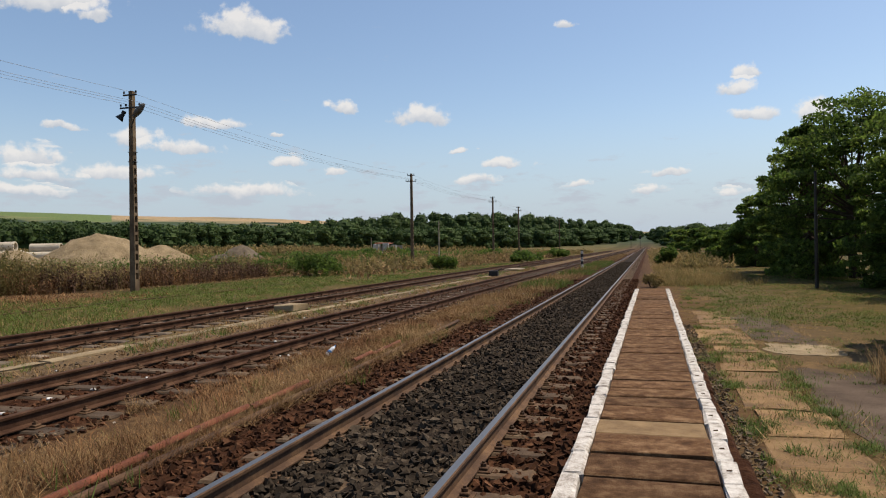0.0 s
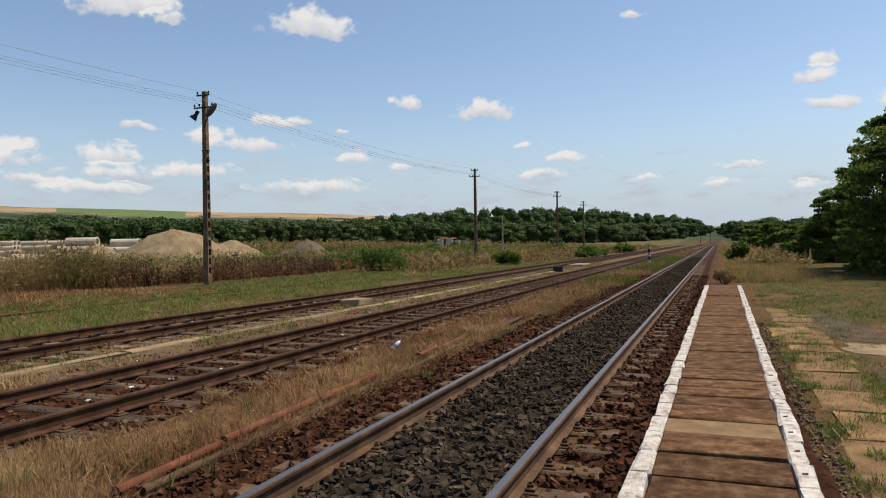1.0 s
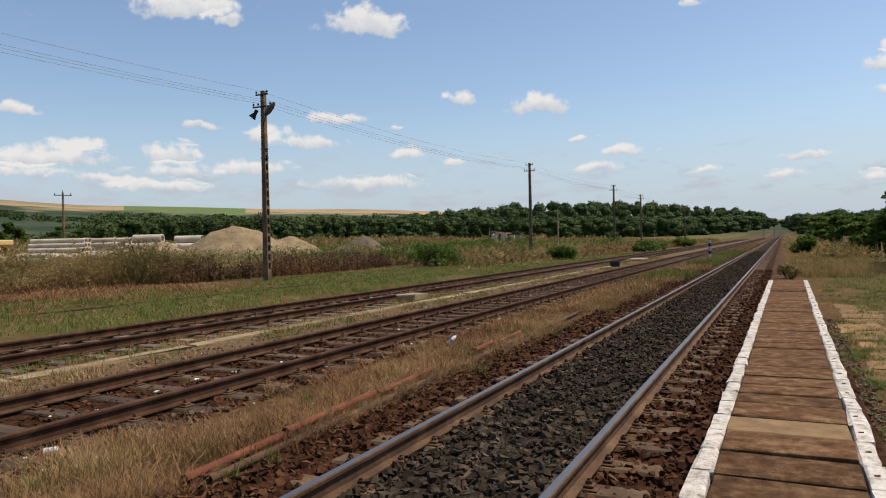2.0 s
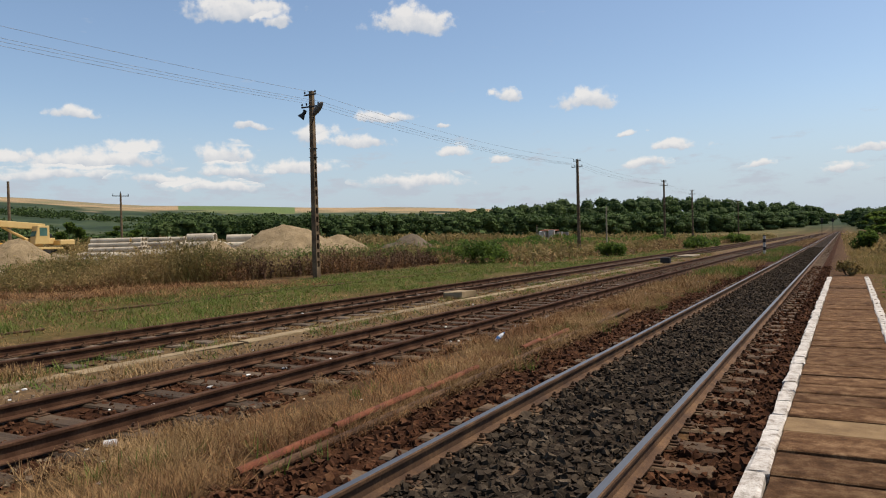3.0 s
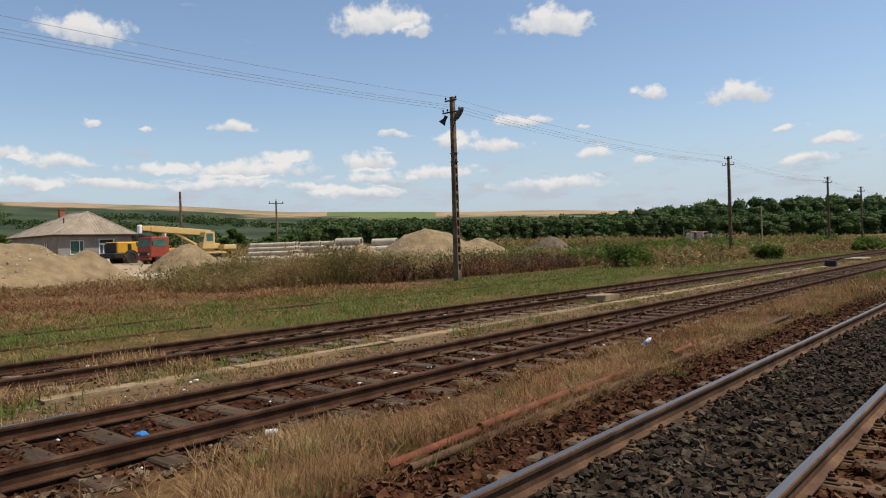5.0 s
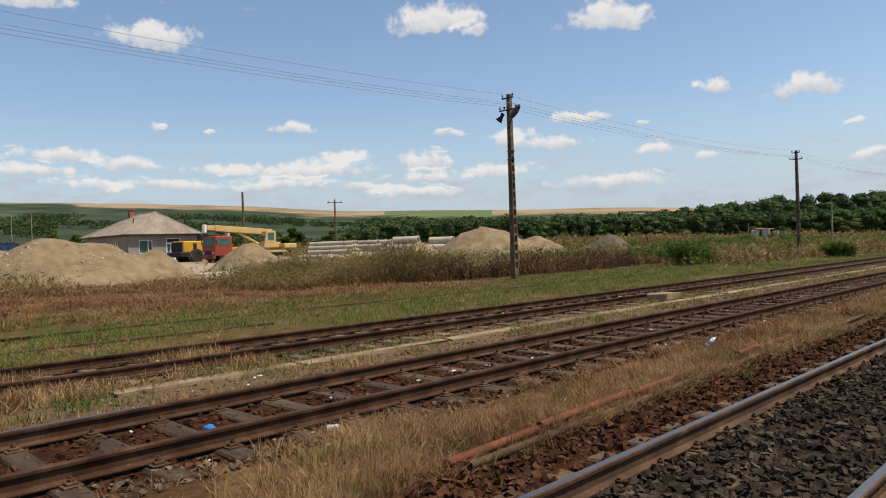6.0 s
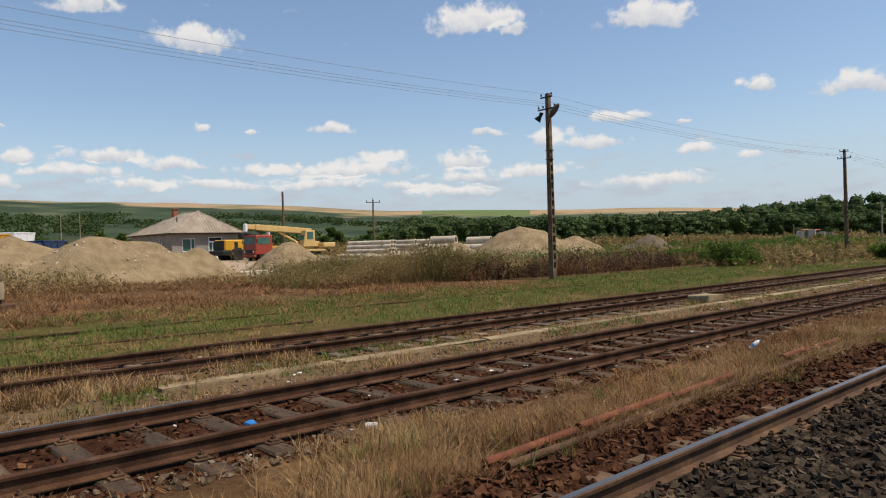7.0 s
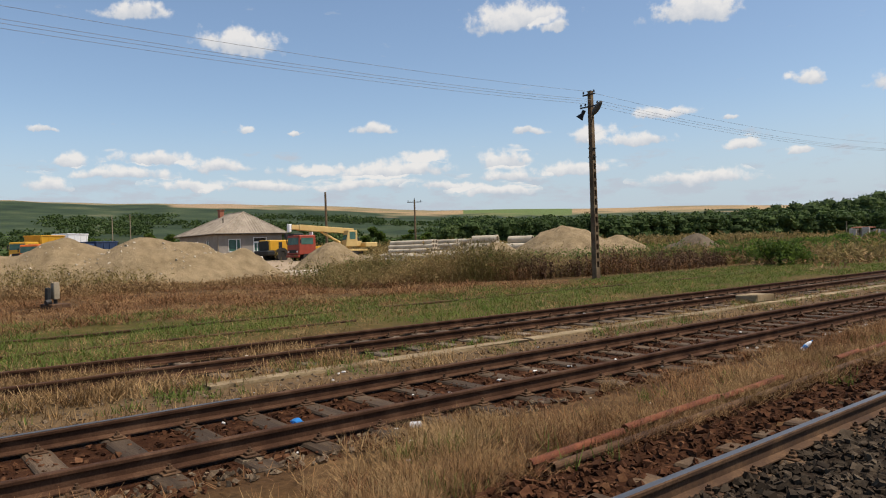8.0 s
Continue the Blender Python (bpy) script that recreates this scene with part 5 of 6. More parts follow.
HEDGE = [(-26.6, 16.5), (-24.2, 23), (-23.2, 31), (-24, 42), (-25, 60)]
weeds("tall_weeds", patchy(along(9000, HEDGE[:3], 6), 0.65, 0.3, 51), 1.35, "weed", "tall brown-green weeds before the sand heaps", leaf=0.055, leaves=10)
weeds("tall_weeds", patchy(along(4500, HEDGE[2:], 7), 0.6, 0.3, 52), 1.0, "weed", "tall brown-green weeds along the field", leaf=0.055, leaves=9)
weeds("tall_weeds", patchy(along(3600, [(-27.5, 18.0), (-34, 22.0), (-41, 25.5)], 4), 0.55, 0.3, 50), 0.55, "weed", "tall brown-green weeds at the edge of the yard", leaf=0.05, leaves=12)
weeds("pale_weeds", patchy(along(6000, [(x + 0.5, y) for x, y in HEDGE], 5.5), 0.5, 0.25, 53), 1.1, "straw", "pale dry stalks among the tall weeds", leaf=0.04, leaves=9)
weeds("green_weeds", patchy(along(6000, [(-27.5, 17.5), (-25, 25), (-24.5, 34), (-25, 50)], 6), 0.5, 0.25, 55), 1.15, "leaf", "green leafy weeds among dry stalks", leaf=0.06, leaves=10)
weeds("russet_weeds", patchy(along(6500, [(x + 0.9, y) for x, y in HEDGE], 4), 0.6, 0.3, 57), 0.65, "russet", "low russet stalks at the front of the weeds", leaf=0.045, leaves=10)
weeds("dock_stalks", patchy(along(700, [(-23.2, 23.5), (-22.2, 33), (-22.6, 42)], 2.6), 0.75, 0.7, 58), 1.25, "dock", "dark brown seed stalks of dock near the pole", leaves=24, leaf=0.055, width=0.03, lean=0.2)
weeds("heap_weeds", patchy(along(1800, [(-36, -8), (-36, 0), (-37, 9)], 3.5), 0.6, 0.4, 61), 1.1, "weed", "dry stalks at the foot of the sand heap", leaf=0.06)
weeds("heap_straw", patchy(along(5000, [(-33, -8), (-33, 4), (-34, 16)], 3.5), 0.55, 0.3, 64), 0.45, "straw", "yellow dry grass at the foot of the sand heap", leaf=0.05, lean=0.6)
weeds("scrub_weeds", patchy(along(12000, [(-16.5, 50), (-15.5, 75), (-14.5, 120), (-12, 190)], 22), 0.6, 0.12, 67), 0.9, "weed", "scrub of brown-green weeds along the line", leaf=0.14, leaves=8)
weeds("scrub_green", patchy(along(8000, [(-20, 55), (-19, 90), (-16, 150)], 34), 0.45, 0.08, 71), 1.0, "leaf", "green scrub in the fallow field", leaf=0.15, leaves=8)
weeds("fallow_straw", patchy(along(11000, [(-14, 45), (-13.5, 80), (-12, 160)], 30), 0.6, 0.1, 75), 0.6, "straw", "dry yellow grass of the fallow field", leaf=0.12, leaves=5, lean=0.5)
weeds("far_fallow", patchy(along(9000, [(-45, 80), (-40, 130), (-30, 190)], 90), 0.6, 0.05, 79), 1.3, "weed", "distant scrub before the wood", leaf=0.3, leaves=9)
weeds("yard_scrub", patchy(along(5000, [(-60, 60), (-75, 80), (-100, 100)], 60), 0.6, 0.06, 83), 1.1, "weed", "scrub behind the pipe yard", leaf=0.22, leaves=8)
weeds("verge_weeds", patchy(along(1600, [(8.0, 50), (7.0, 70), (6.0, 120)], 4), 0.7, 0.3, 87), 0.9, "weed", "weeds on the verge at the edge of the wood", leaf=0.12)

bush("bush", *beside(26.0, 50), 1.7, 1.9, "dense dark green bush at the field's edge", seed=3, leaf=0.09, per=420, n=12)
bush("bush", *beside(29.0, 54), 1.3, 1.6, "low green bush beside a larger one", seed=5, leaf=0.09, per=300)
bush("bush", *beside(15.9, 60), 1.35, 1.3, "brown-stemmed green bush beside the siding", seed=8, leaf=0.09, per=300)
bush("bush", *beside(22.5, 95), 2.0, 2.6, "green bush in the fallow field", seed=9, leaf=0.16, per=240)
bush("bush", *beside(9.3, 85), 1.6, 2.0, "rounded green bush beside the siding", seed=12, leaf=0.14, per=240)
bush("bush", 3.6, 62, 1.7, 0.9, "green bush beside the end of the platform", seed=15, leaf=0.1, per=240)
bush("bush", 2.3, 29, 0.6, 0.45, "low dry bush at the end of the platform", mat="weed", seed=17, leaf=0.05, per=140, n=6)
for i, (az, d, h, r) in enumerate(((72.5, 150, 5.6, 6.5), (66.5, 125, 5.6, 4.5), (63.5, 140, 5.0, 6.0), (77, 130, 3.6, 5.0), (70, 110, 3.0, 3.0), (56.5, 150, 5.0, 6.0), (53, 160, 4.6, 6.0))):
    x, y = beside(az, d)
    tree(x, y, h, r * 0.62, "rounded green tree behind the house", seed=70 + i, low=0.02, nblob=26, per=220, leaf=0.35, mat="leaf")


# ---- things along the tracks ----
def channel_bm(p0, p1, r, n=8, t=0.012):
    """A half-round steel trough, open below."""
    bm = bmesh.new()
    p0, p1 = Vector(p0), Vector(p1)
    d = (p1 - p0).normalized()
    sx = d.cross(Vector((0, 0, 1))).normalized()
    rows = []
    for p in (p0, p1):
        for rr in (r, r - t):
            rows.append([bm.verts.new(p + sx * rr * math.cos(math.pi * i / n) + Vector((0, 0, rr * math.sin(math.pi * i / n)))) for i in range(n + 1)])
    o0, i0, o1, i1 = rows
    for i in range(n):
        bm.faces.new((o0[i], o0[i + 1], o1[i + 1], o1[i]))
        bm.faces.new((i0[i + 1], i0[i], i1[i], i1[i + 1]))
        bm.faces.new((o0[i + 1], o0[i], i0[i], i0[i + 1]))
        bm.faces.new((o1[i], o1[i + 1], i1[i + 1], i1[i]))
    bmesh.ops.recalc_face_normals(bm, faces=bm.faces)
    return bm


trough = thing("cable_trough", pose(0, 0, -0.2), "rust-orange half-round steel trough lying in dry grass", "steel trough")
for a, b, z in ((1.38, 2.62, 0.06), (2.66, 4.35, 0.09), (4.42, 5.9, 0.075), (7.6, 8.4, 0.09), (8.45, 10.0, 0.06)):
    part("trough_section", channel_bm((-1.93 - 0.045 * (a - 1.4), a, z), (-1.93 - 0.045 * (b - 1.4), b, z + 0.008), 0.04), "rust_orange", trough)
rod = thing("signal_pipe", pose(0, 0, -0.2), "dark rusty steel pipe beside an orange trough", "steel pipe")
part("pipe", ring_bm((-1.80, 1.5, 0.04), (-2.25, 14.0, 0.05), 0.036, 0.03, 12), "rail_side", rod)

block = thing("concrete_block", pose(-8.02, 16.6, -0.2, 0, 0, -4), "weathered grey concrete block lying beside the track", "concrete block")
bm = box_bm(-0.33, 0.33, -0.45, 0.45, 0.0, 0.21, bevel=0.03)
for v in bm.verts:
    v.co += Vector((RNG.normal(0, 0.018), RNG.normal(0, 0.018), RNG.normal(0, 0.012)))
part("block", bm, "kerb", block)

pb = thing("point_lever", pose(-7.15, 41.3, -0.2), "small black point lever box beside the siding", "lever box")
part("box", box_bm(-0.28, 0.28, -0.2, 0.2, 0, 0.34, 0.03), "black", pb)
part("lever", tube_bm((0.2, 0, 0.25), (0.5, 0.1, 0.5), 0.025, n=8), "black", pb)
slabs = thing("concrete_slab", pose(-8.0, 53, -0.2), "pale concrete slab lying between the sidings", "concrete slab")
part("slab", box_bm(-0.6, 0.6, -1.6, 1.6, 0, 0.12, 0.02), "concrete", slabs)

mk = thing("marker_post", pose(-2.95, 55.2, -0.2), "short black and white banded clearance post", "marker post")
for i, (a, b, m) in enumerate(((0.0, 0.36, "white"), (0.36, 0.6, "black"), (0.6, 0.92, "white"), (0.92, 1.18, "black"), (1.18, 1.4, "white"), (1.4, 1.45, "black"))):
    part("band", tube_bm((0, 0, a), (0, 0, b), 0.105, 0.1, n=10), m, mk)

for x, y in ((-2.4, 420), (-7.2, 410)):
    sg = thing("railway_signal", pose(x, y, -0.2), "dark railway signal on a mast far down the line", "railway signal")
    part("mast", tube_bm((0, 0, 0), (0, 0, 6.2), 0.12, n=8), "metal_dark", sg)
    part("signal_head", box_bm(-0.5, 0.5, -0.2, 0.2, 5.2, 7.2, 0.1), "black", sg)

lan = thing("point_lantern", pose(-27.7, 2.95, float(land(-27.7, 2.95)), 0, 0, 15), "grey-white point lantern with a dark lever on an earth-stained base", "point lantern")
part("base", box_bm(-0.45, 0.45, -0.35, 0.35, -0.05, 0.2, 0.03), "rail_side", lan)
part("stand", tube_bm((0, 0, 0.15), (0, 0, 0.42), 0.07, n=8), "black", lan)
part("lantern", box_bm(-0.13, 0.13, -0.11, 0.11, 0.36, 0.98, 0.02), "concrete", lan)
part("lever", box_bm(-0.1, 0.1, -0.34, -0.2, 0.3, 0.8, 0.02), "black", lan)
part("weight", tube_bm((0.1, -0.4, 0.25), (0.1, -0.22, 0.28), 0.11, n=10), "black", lan)

for i, (az, d, h, r) in enumerate(((19.2, 132, 2.0, 3.0), (21.8, 128, 1.8, 2.6), (24.5, 110, 1.6, 2.4), (17.8, 105, 1.5, 2.2), (31, 95, 1.4, 2.4), (12.4, 110, 1.6, 2.6), (7.0, 120, 1.7, 2.4), (27.5, 82, 1.3, 2.0))):
    bush("bush", *beside(az, d), h, r, "rounded green bush in the fallow field", seed=100 + i, leaf=0.15, per=240)

for x, y1 in ((-13.4, 7.0), (-16.3, 34.0)):
    o = part("buried_rail", rail_mesh(-18, y1, "rail_side", "rail_rust"), None)
    o.location = (x, 0, -0.15)
    tagged(o, "old rusty rail half buried in the meadow", "rail", "overgrown rails")
# the worn, shining stretch of the siding's rail
sh = part("worn_rail_top", box_bm(-0.026, 0.026, -16, 0.55, 0.0005, 0.004), "rail_top")
sh.location.x = TRACK_X["second"] - GAUGE / 2
tagged(sh, "polished stretch on top of the siding rail", "rail top", kind="structure")


# ---- litter ----
def litter(name, x, y, size, mat, label, z=-0.17):
    bm = bmesh.new()
    bmesh.ops.create_icosphere(bm, subdivisions=2, radius=1.0)
    for v in bm.verts:
        k = 1 + 0.35 * noise.noise(v.co * 1.7 + Vector((x, y, 0)))
        v.co = Vector((v.co.x * size * k, v.co.y * size * 0.6 * k, max(v.co.z * size * 0.45 * k, -size * 0.3)))
    o = part(name, bm, mat)
    o.location, o.rotation_euler = (x, y, z + size * 0.2), (0, 0, RNG.uniform(0, 6))
    return tagged(o, label, "litter", "litter along the tracks")


bottle = thing("plastic_bottle", pose(-2.98, 8.45, -0.10, 0, -35, 50) @ Matrix.Scale(0.7, 4), "crushed pale blue plastic bottle in dry grass", "bottle")
part("body", tube_bm((-0.12, 0, 0), (0.09, 0, 0.02), 0.052, 0.045, n=10), "plastic_white", bottle)
part("neck", tube_bm((0.09, 0, 0.02), (0.15, 0, 0.025), 0.04, 0.015, n=10), "plastic_white", bottle)
part("cap", tube_bm((0.15, 0, 0.025), (0.175, 0, 0.027), 0.017, n=8), "plastic_blue", bottle)
part("wrapper", tube_bm((-0.08, 0, 0.004), (0.0, 0, 0.012), 0.054, 0.052, n=10, caps=False), "plastic_blue", bottle)
litter("plastic_wrapper", -4.62, 0.78, 0.085, "plastic_blue", "crumpled blue plastic wrapper between the rails")
cup = thing("paper_cup", pose(-3.64, 1.55, -0.155, 0, 0, 40), "white paper cup lying beside the siding", "cup")
part("cup", tube_bm((-0.05, 0, 0), (0.06, 0, 0), 0.03, 0.038, n=12), "plastic_white", cup)
for i in range(95):
    xx = float(RNG.choice([-3.5, -4.2, -5.0, -5.8, -6.6, -8.9, -9.6, -2.6])) + float(RNG.normal(0, 0.25))
    if min(abs(abs(xx - TRACK_X["second"]) - GAUGE / 2), abs(abs(xx - TRACK_X["third"]) - GAUGE / 2)) < 0.13:
        xx += 0.3
    litter("paper_scrap", xx, float(0.2 + 26 * RNG.uniform(0, 1) ** 1.6), float(RNG.uniform(0.014, 0.042)), "paper", "pale scrap of litter beside the rails", -0.185)
stones("rubble", strewn(500, -6.4, -5.75, 1.5, 7.5, -0.2, -0.18, 1.0), 0.036, "gravel", "pale rubble beside the siding")
stones("brick_rubble", strewn(220, -3.85, -3.3, -1.5, 3.5, -0.2, -0.18, 1.0), 0.032, "gravel", "pale rubble beside the siding rail")


# ---- concrete pipes ----
def pipe_pile(az, d, layers, r, length, label, turn=24.0, step=0.0):
    """Hollow concrete pipes stacked in layers; layers: how many lie side by side."""
    cx, cy = beside(az, d)
    z0 = float(land(cx, cy))
    for k, count in enumerate(layers):
        for i in range(count):
            off = (i - (count - 1) / 2) * 2.04 * r
            t = thing("concrete_pipe", pose(cx, cy, z0) @ pose(0, 0, 0, 0, 0, az - turn) @ pose(RNG.normal(0, 0.35) + step * i, off, r + k * 1.76 * r), label, "concrete pipe", "stacked concrete pipes")
            part("barrel", ring_bm((-length / 2, 0, 0), (length / 2, 0, 0), r, r * 0.8, 20), "pipe_concrete", t)
            part("socket", ring_bm((length / 2 - 0.18, 0, 0), (length / 2 + 0.02, 0, 0), r * 1.0 + 0.025, r * 0.83, 20), "pipe_concrete", t)


pipe_pile(50.2, 65, [1], 0.56, 3.4, "pale concrete pipe of large bore lying before a pile", turn=18)
pipe_pile(52.7, 66, [1], 0.44, 3.4, "pale concrete pipe lying before a pile", turn=18)
pipe_pile(53.4, 71, [5, 4, 4, 3, 2], 0.23, 5.0, "slim pale concrete pipe in a pile", turn=34)
pipe_pile(51.1, 73, [5, 4, 4, 4, 3], 0.23, 5.0, "slim pale concrete pipe in a pile", turn=34)
pipe_pile(54.7, 68, [2, 1], 0.23, 3.4, "slim pale concrete pipe beside a pile", turn=36)
pipe_pile(47.7, 73, [3, 2, 1], 0.44, 2.7, "pale concrete pipe in a pile")
pipe_pile(44.8, 74, [3, 2, 1], 0.42, 2.6, "pale concrete pipe in a pile")


# ---- vehicles ----
def wheel(parent, x, y, r, w):
    t = part("tyre", ring_bm((x, y - w / 2, r), (x, y + w / 2, r), r, r * 0.55, 20), "rubber", parent)
    part("rim", tube_bm((x, y - w * 0.4, r), (x, y + w * 0.4, r), r * 0.56, n=16), "metal_dark", t)


def cab(parent, x0, x1, half, z0, z1, mat, label):
    """A lorry's cab with windscreen, side windows, bumper and lamps; its front is at x1."""
    bm = box_bm(x0, x1, -half, half, z0, z1, bevel=0.09)
    for v in bm.verts:
        if v.co.z > (z0 + z1) / 2 and v.co.x > (x0 + x1) / 2:
            v.co.x -= 0.12
    c = part("cab", bm, mat, parent, label)
    zs = z0 + (z1 - z0) * 0.52
    part("windscreen", box_bm(-0.012, 0.012, -half + 0.15, half - 0.15, 0, (z1 - z0) * 0.36, 0.005, m=pose(x1 - 0.045, 0, zs, 0, -4.5, 0)), "window", c)
    for s in (-1, 1):
        part("side_window", box_bm(x0 + 0.35, x1 - 0.35, s * half - 0.012, s * half + 0.012, zs, zs + (z1 - z0) * 0.34, 0.005), "window", c)
        part("headlight", tube_bm((x1 - 0.02, s * half * 0.72, z0 + 0.35), (x1 + 0.03, s * half * 0.72, z0 + 0.35), 0.11, n=10), "plastic_white", c)
        part("mirror", box_bm(x1 - 0.2, x1 - 0.1, s * (half + 0.18) - 0.05, s * (half + 0.18) + 0.05, zs + 0.1, zs + 0.55, 0.02), "black", c)
    part("bumper", box_bm(x1 - 0.15, x1 + 0.12, -half, half, z0 - 0.28, z0 - 0.02, 0.04), mat, c)
    part("grille", box_bm(x1 - 0.03, x1 + 0.02, -half * 0.55, half * 0.55, z0 + 0.2, z0 + 0.55, 0.01), "black", c)
    return c


def truck_crane():
    x, y = beside(62.3, 81)
    z0 = 0.52
    t = thing("truck_crane", pose(x, y, z0, 0, 0, 62.3 + 180 + 33), "truck crane with a red cab and a pale yellow telescopic boom", "truck crane")
    part("chassis", box_bm(-8.6, 0.6, -0.55, 0.55, 0.7, 1.05, 0.04), "black", t)
    cab(t, -1.5, 0.75, 1.2, 0.85, 3.0, "red_paint", "red lorry cab")
    part("deck", box_bm(-8.8, -1.7, -1.2, 1.2, 1.08, 1.28, 0.03), "yellow_paint", t)
    for wx in (-0.4, -5.6, -6.9):
        for s in (-1, 1):
            wheel(t, wx, s * 1.0, 0.55, 0.36)
    part("boom_rest", box_bm(-1.78, -1.62, -0.3, 0.3, 1.28, 3.35, 0.03), "pvc", t)
    part("turntable", tube_bm((-6.3, 0, 1.28), (-6.3, 0, 1.6), 0.9, n=18), "yellow_paint", t)
    b = part("superstructure", box_bm(-8.7, -5.3, -1.15, 0.2, 1.6, 2.25, 0.06), "yellow_paint", t)
    part("counterweight", box_bm(-10.3, -8.5, -1.15, 1.15, 1.5, 2.05, 0.08), "yellow_paint", b)
    part("engine_cover", box_bm(-8.4, -7.6, -0.9, 0.1, 2.25, 2.7, 0.05), "black", b)
    bm = box_bm(-7.3, -5.6, 0.3, 1.2, 1.6, 3.5, bevel=0.06)
    for v in bm.verts:
        if v.co.z > 3 and v.co.x > -6.4:
            v.co.x -= 0.4
    c = part("crane_cab", bm, "yellow_paint", t, "pale yellow crane operator's cab")
    part("pane", box_bm(-7.0, -6.15, 1.2, 1.215, 2.45, 3.3), "window", c)
    part("pane", box_bm(-0.012, 0.012, 0.4, 1.1, 0, 0.95, m=pose(-5.68, 0, 2.4, 0, -22, 0)), "window", c)
    base, tip = Vector((-7.6, -0.15, 3.4)), Vector((1.1, -0.15, 3.95))
    ang = math.degrees(math.atan2(tip.z - base.z, tip.x - base.x))
    L = (tip - base).length
    m = pose(*base, 0, -ang, 0)
    bo = part("boom", box_bm(0, L * 0.86, -0.3, 0.3, -0.32, 0.32, 0.04, m=m), "yellow_paint", t, "pale yellow telescopic boom")
    part("boom_section", box_bm(L * 0.86, L * 0.97, -0.24, 0.24, -0.26, 0.26, 0.03, m=m), "yellow_paint", bo)
    part("boom_head", box_bm(L * 0.97, L * 1.01, -0.26, 0.26, -0.6, 0.3, 0.08, m=m), "pvc", bo)
    part("hook_block", box_bm(1.3, 1.6, -0.3, 0.0, 2.6, 3.2, 0.06), "black", bo)
    part("ram", tube_bm((-6.0, -0.15, 2.0), (-3.2, -0.15, 3.35), 0.14, n=10), "yellow_paint", bo)


def wheel_loader():
    x, y = beside(64.7, 86)
    z0 = 0.62
    t = thing("wheel_loader", pose(x, y, z0, 0, 0, 65.1 + 180 + 38), "amber yellow wheel loader with a dark radiator end", "wheel loader")
    bm = box_bm(-3.4, 0.4, -1.0, 1.0, 1.25, 2.55, bevel=0.12)
    b = part("engine_hood", bm, "amber_paint", t, "amber engine hood")
    part("radiator", box_bm(0.40, 0.5, -0.85, 0.85, 1.35, 2.45, 0.02), "black", b)
    part("counterweight", box_bm(-0.2, 1.0, -1.25, 1.25, 0.75, 1.35, 0.12), "black", b)
    for s in (-1, 1):
        part("vent", box_bm(-1.4, -0.9, s * 1.0 - 0.012, s * 1.0 + 0.012, 1.6, 2.3), "black", b)
        part("exhaust_grille", box_bm(-2.6, -2.2, s * 1.0 - 0.012, s * 1.0 + 0.012, 1.5, 2.2), "black", b)
    part("operator_cab", box_bm(-4.9, -3.4, -0.8, 0.8, 1.4, 3.3, 0.08), "black", t)
    part("front_frame", box_bm(-7.2, -4.9, -0.5, 0.5, 0.9, 1.7, 0.1), "amber_paint", t)
    for s in (-1, 1):
        part("lift_arm", box_bm(-8.4, -5.2, s * 0.55 - 0.1, s * 0.55 + 0.1, 1.3, 1.75, 0.05), "amber_paint", t)
    part("bucket", box_bm(-9.3, -8.3, -1.45, 1.45, 0.05, 1.2, 0.15), "amber_paint", t)
    for wx in (-1.2, -5.8):
        for s in (-1, 1):
            wheel(t, wx, s * 1.05, 0.82, 0.6)


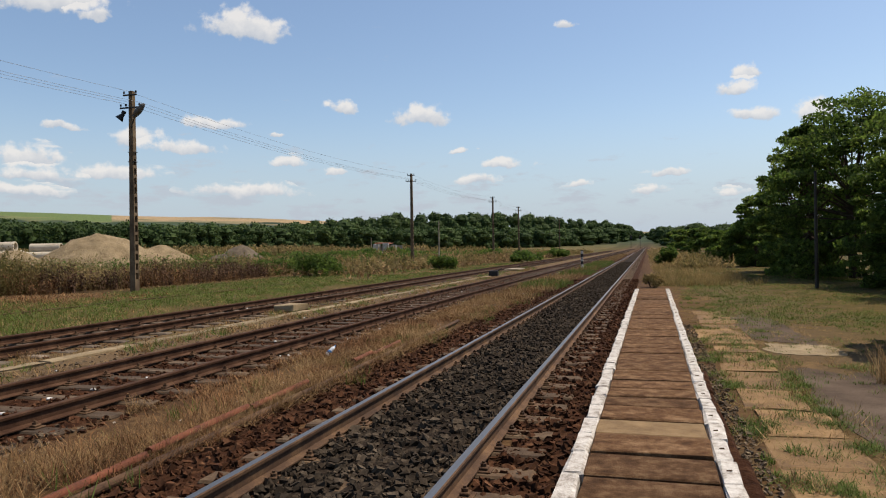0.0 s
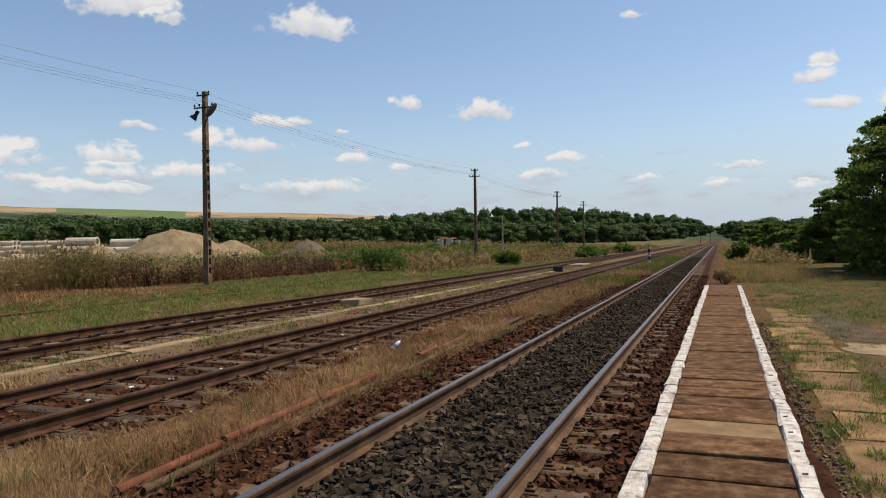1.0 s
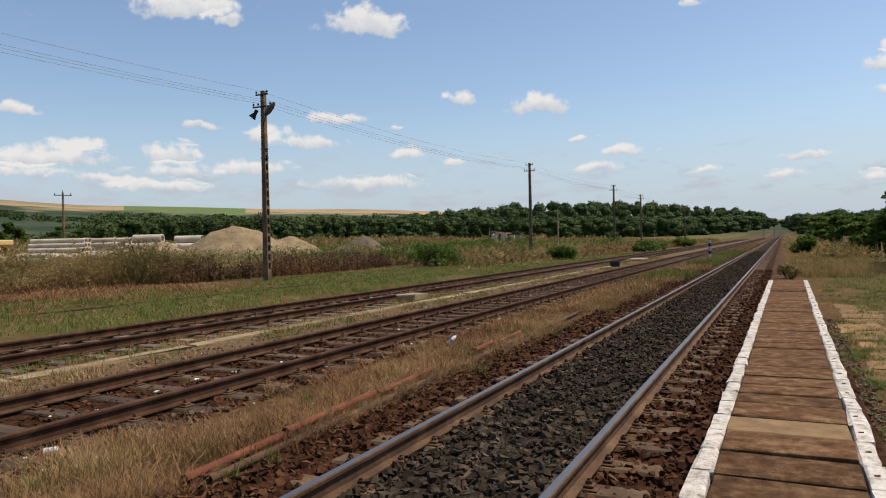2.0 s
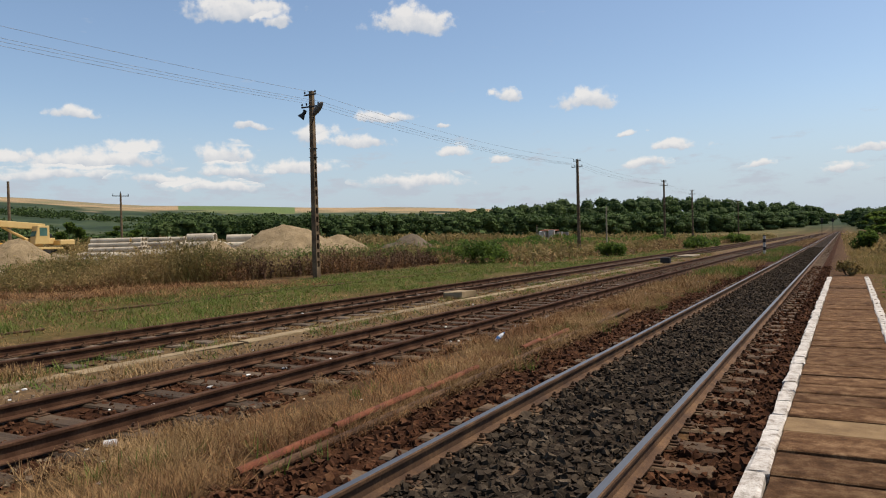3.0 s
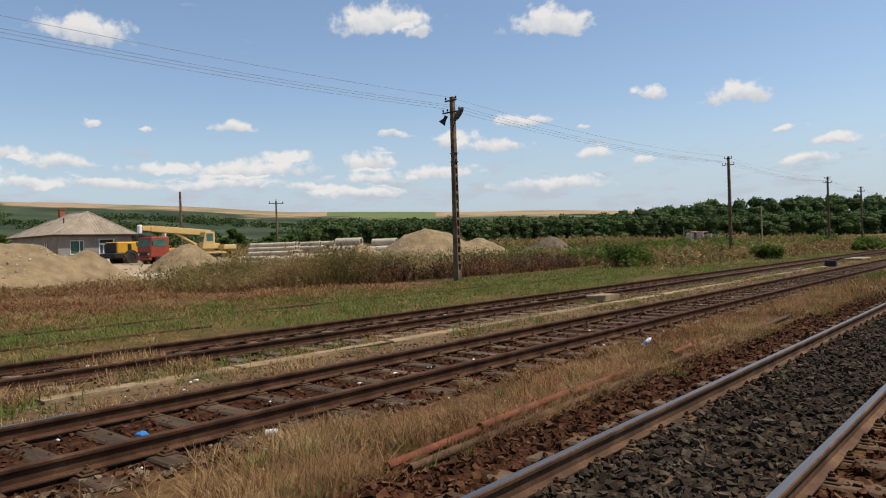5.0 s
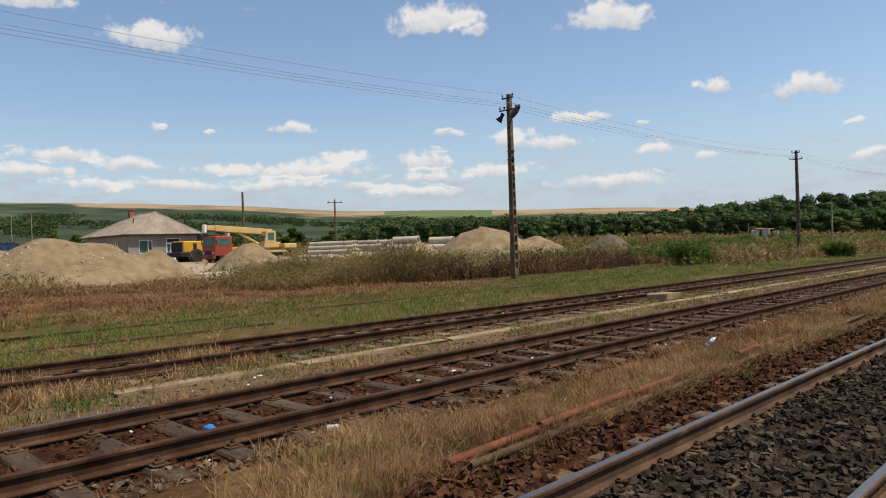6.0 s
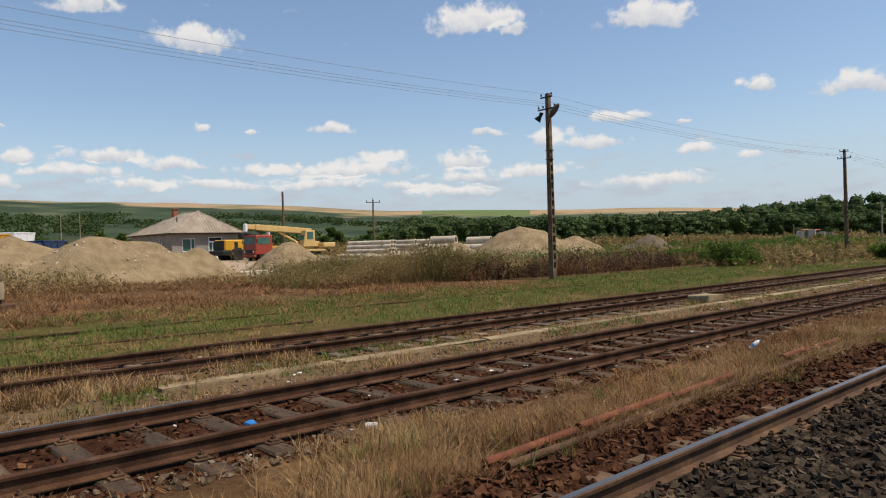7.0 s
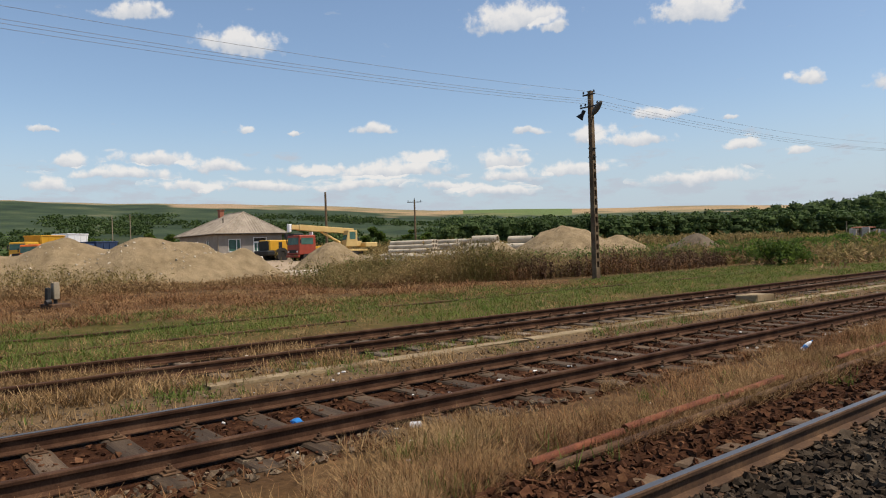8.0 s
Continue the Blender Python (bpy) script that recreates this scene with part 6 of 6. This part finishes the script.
def tipper(az, d, turn, body_mat, cab_mat, label, rz=0.0, high=2.9):
    x, y = beside(az, d)
    z0 = float(land(x, y)) + rz
    t = thing("tipper_lorry", pose(x, y, z0, 0, 0, az + turn), label, "lorry")
    part("chassis", box_bm(-5.2, 0.4, -0.5, 0.5, 0.65, 0.95, 0.03), "black", t)
    cab(t, -1.3, 0.75, 1.2, 0.85, 2.7, cab_mat, "")
    bm = box_bm(-5.4, -1.55, -1.2, 1.2, 1.1, high, bevel=0.05)
    for v in bm.verts:
        if v.co.z < 1.6:
            v.co.y *= 0.82
            v.co.x = -3.4 + (v.co.x + 3.4) * 0.88
    b = part("tipper_body", bm, body_mat, t)
    for i in range(4):
        for s in (-1, 1):
            part("rib", box_bm(-5.1 + i * 1.1, -4.98 + i * 1.1, s * 1.17 - 0.05, s * 1.17 + 0.05, 1.5, high - 0.1), body_mat, b)
    part("rail", box_bm(-5.45, -1.5, -1.26, 1.26, high - 0.06, high + 0.08, 0.03), body_mat, b)
    for wx in (-0.3, -3.3, -4.5):
        for s in (-1, 1):
            wheel(t, wx, s * 1.0, 0.5, 0.34)


truck_crane()
wheel_loader()
tipper(81.3, 96, 226, "amber_paint", "amber_paint", "amber yellow tipper lorry behind the sand heap", 0.0, 3.4)
tipper(80.6, 88, 228, "orange_paint", "orange_paint", "orange tipper lorry behind the sand heap", -0.3, 2.3)
tipper(79.5, 104, 230, "plastic_white", "plastic_white", "white box lorry behind the sand heap", 0.1, 3.6)
tipper(77.8, 98, 228, "blue_paint", "blue_paint", "dark blue tipper lorry behind the sand heap", -0.35, 2.9)

# ---- ruined hut, yard slabs, mast ----
hx, hy = beside(20.3, 150)
hz = float(land(hx, hy))
hut = thing("ruined_hut", pose(hx, hy, hz - 0.5, 0, 0, -5), "roofless ruined hut with white peeling walls", "hut")
bm = bmesh.new()
for a, b, h in ((-2.6, -1.4, 2.8), (-1.4, -0.4, 1.5), (-0.4, 0.9, 3.1), (0.9, 1.6, 1.2), (1.6, 2.6, 2.7)):
    box(bm, a, b, -1.6, -1.35, -0.3, h)
part("front_wall", bm, "white", hut)
part("back_wall", box_bm(-2.6, 2.6, 1.4, 1.65, -0.3, 2.6), "plaster", hut)
part("side_wall", box_bm(-2.6, -2.35, -1.35, 1.4, -0.3, 2.9), "pvc", hut)
part("roof_remnant", box_bm(-2.8, 0.4, -0.6, 1.8, 2.92, 3.06, m=pose(0, 0, 0, 3, 2, 0)), "brick", hut)
post("post", *beside(21.6, 140), 3.6, 0.08, "concrete", "short pale post beside the ruined hut", "post")
yard = thing("yard_slab", pose(*beside(61.5, 52), float(land(*beside(61.5, 52)))), "flat pale concrete slab at the edge of the yard", "concrete slab")
part("slab", box_bm(-1.0, 1.0, -5.5, 4.5, -0.05, 0.2, 0.03), "pipe_concrete", yard)
for az, d in ((74.4, 420), (75.6, 430)):
    post("mast", *beside(az, d), 24, 0.25, "concrete", "slim distant mast on the hillside", "mast")
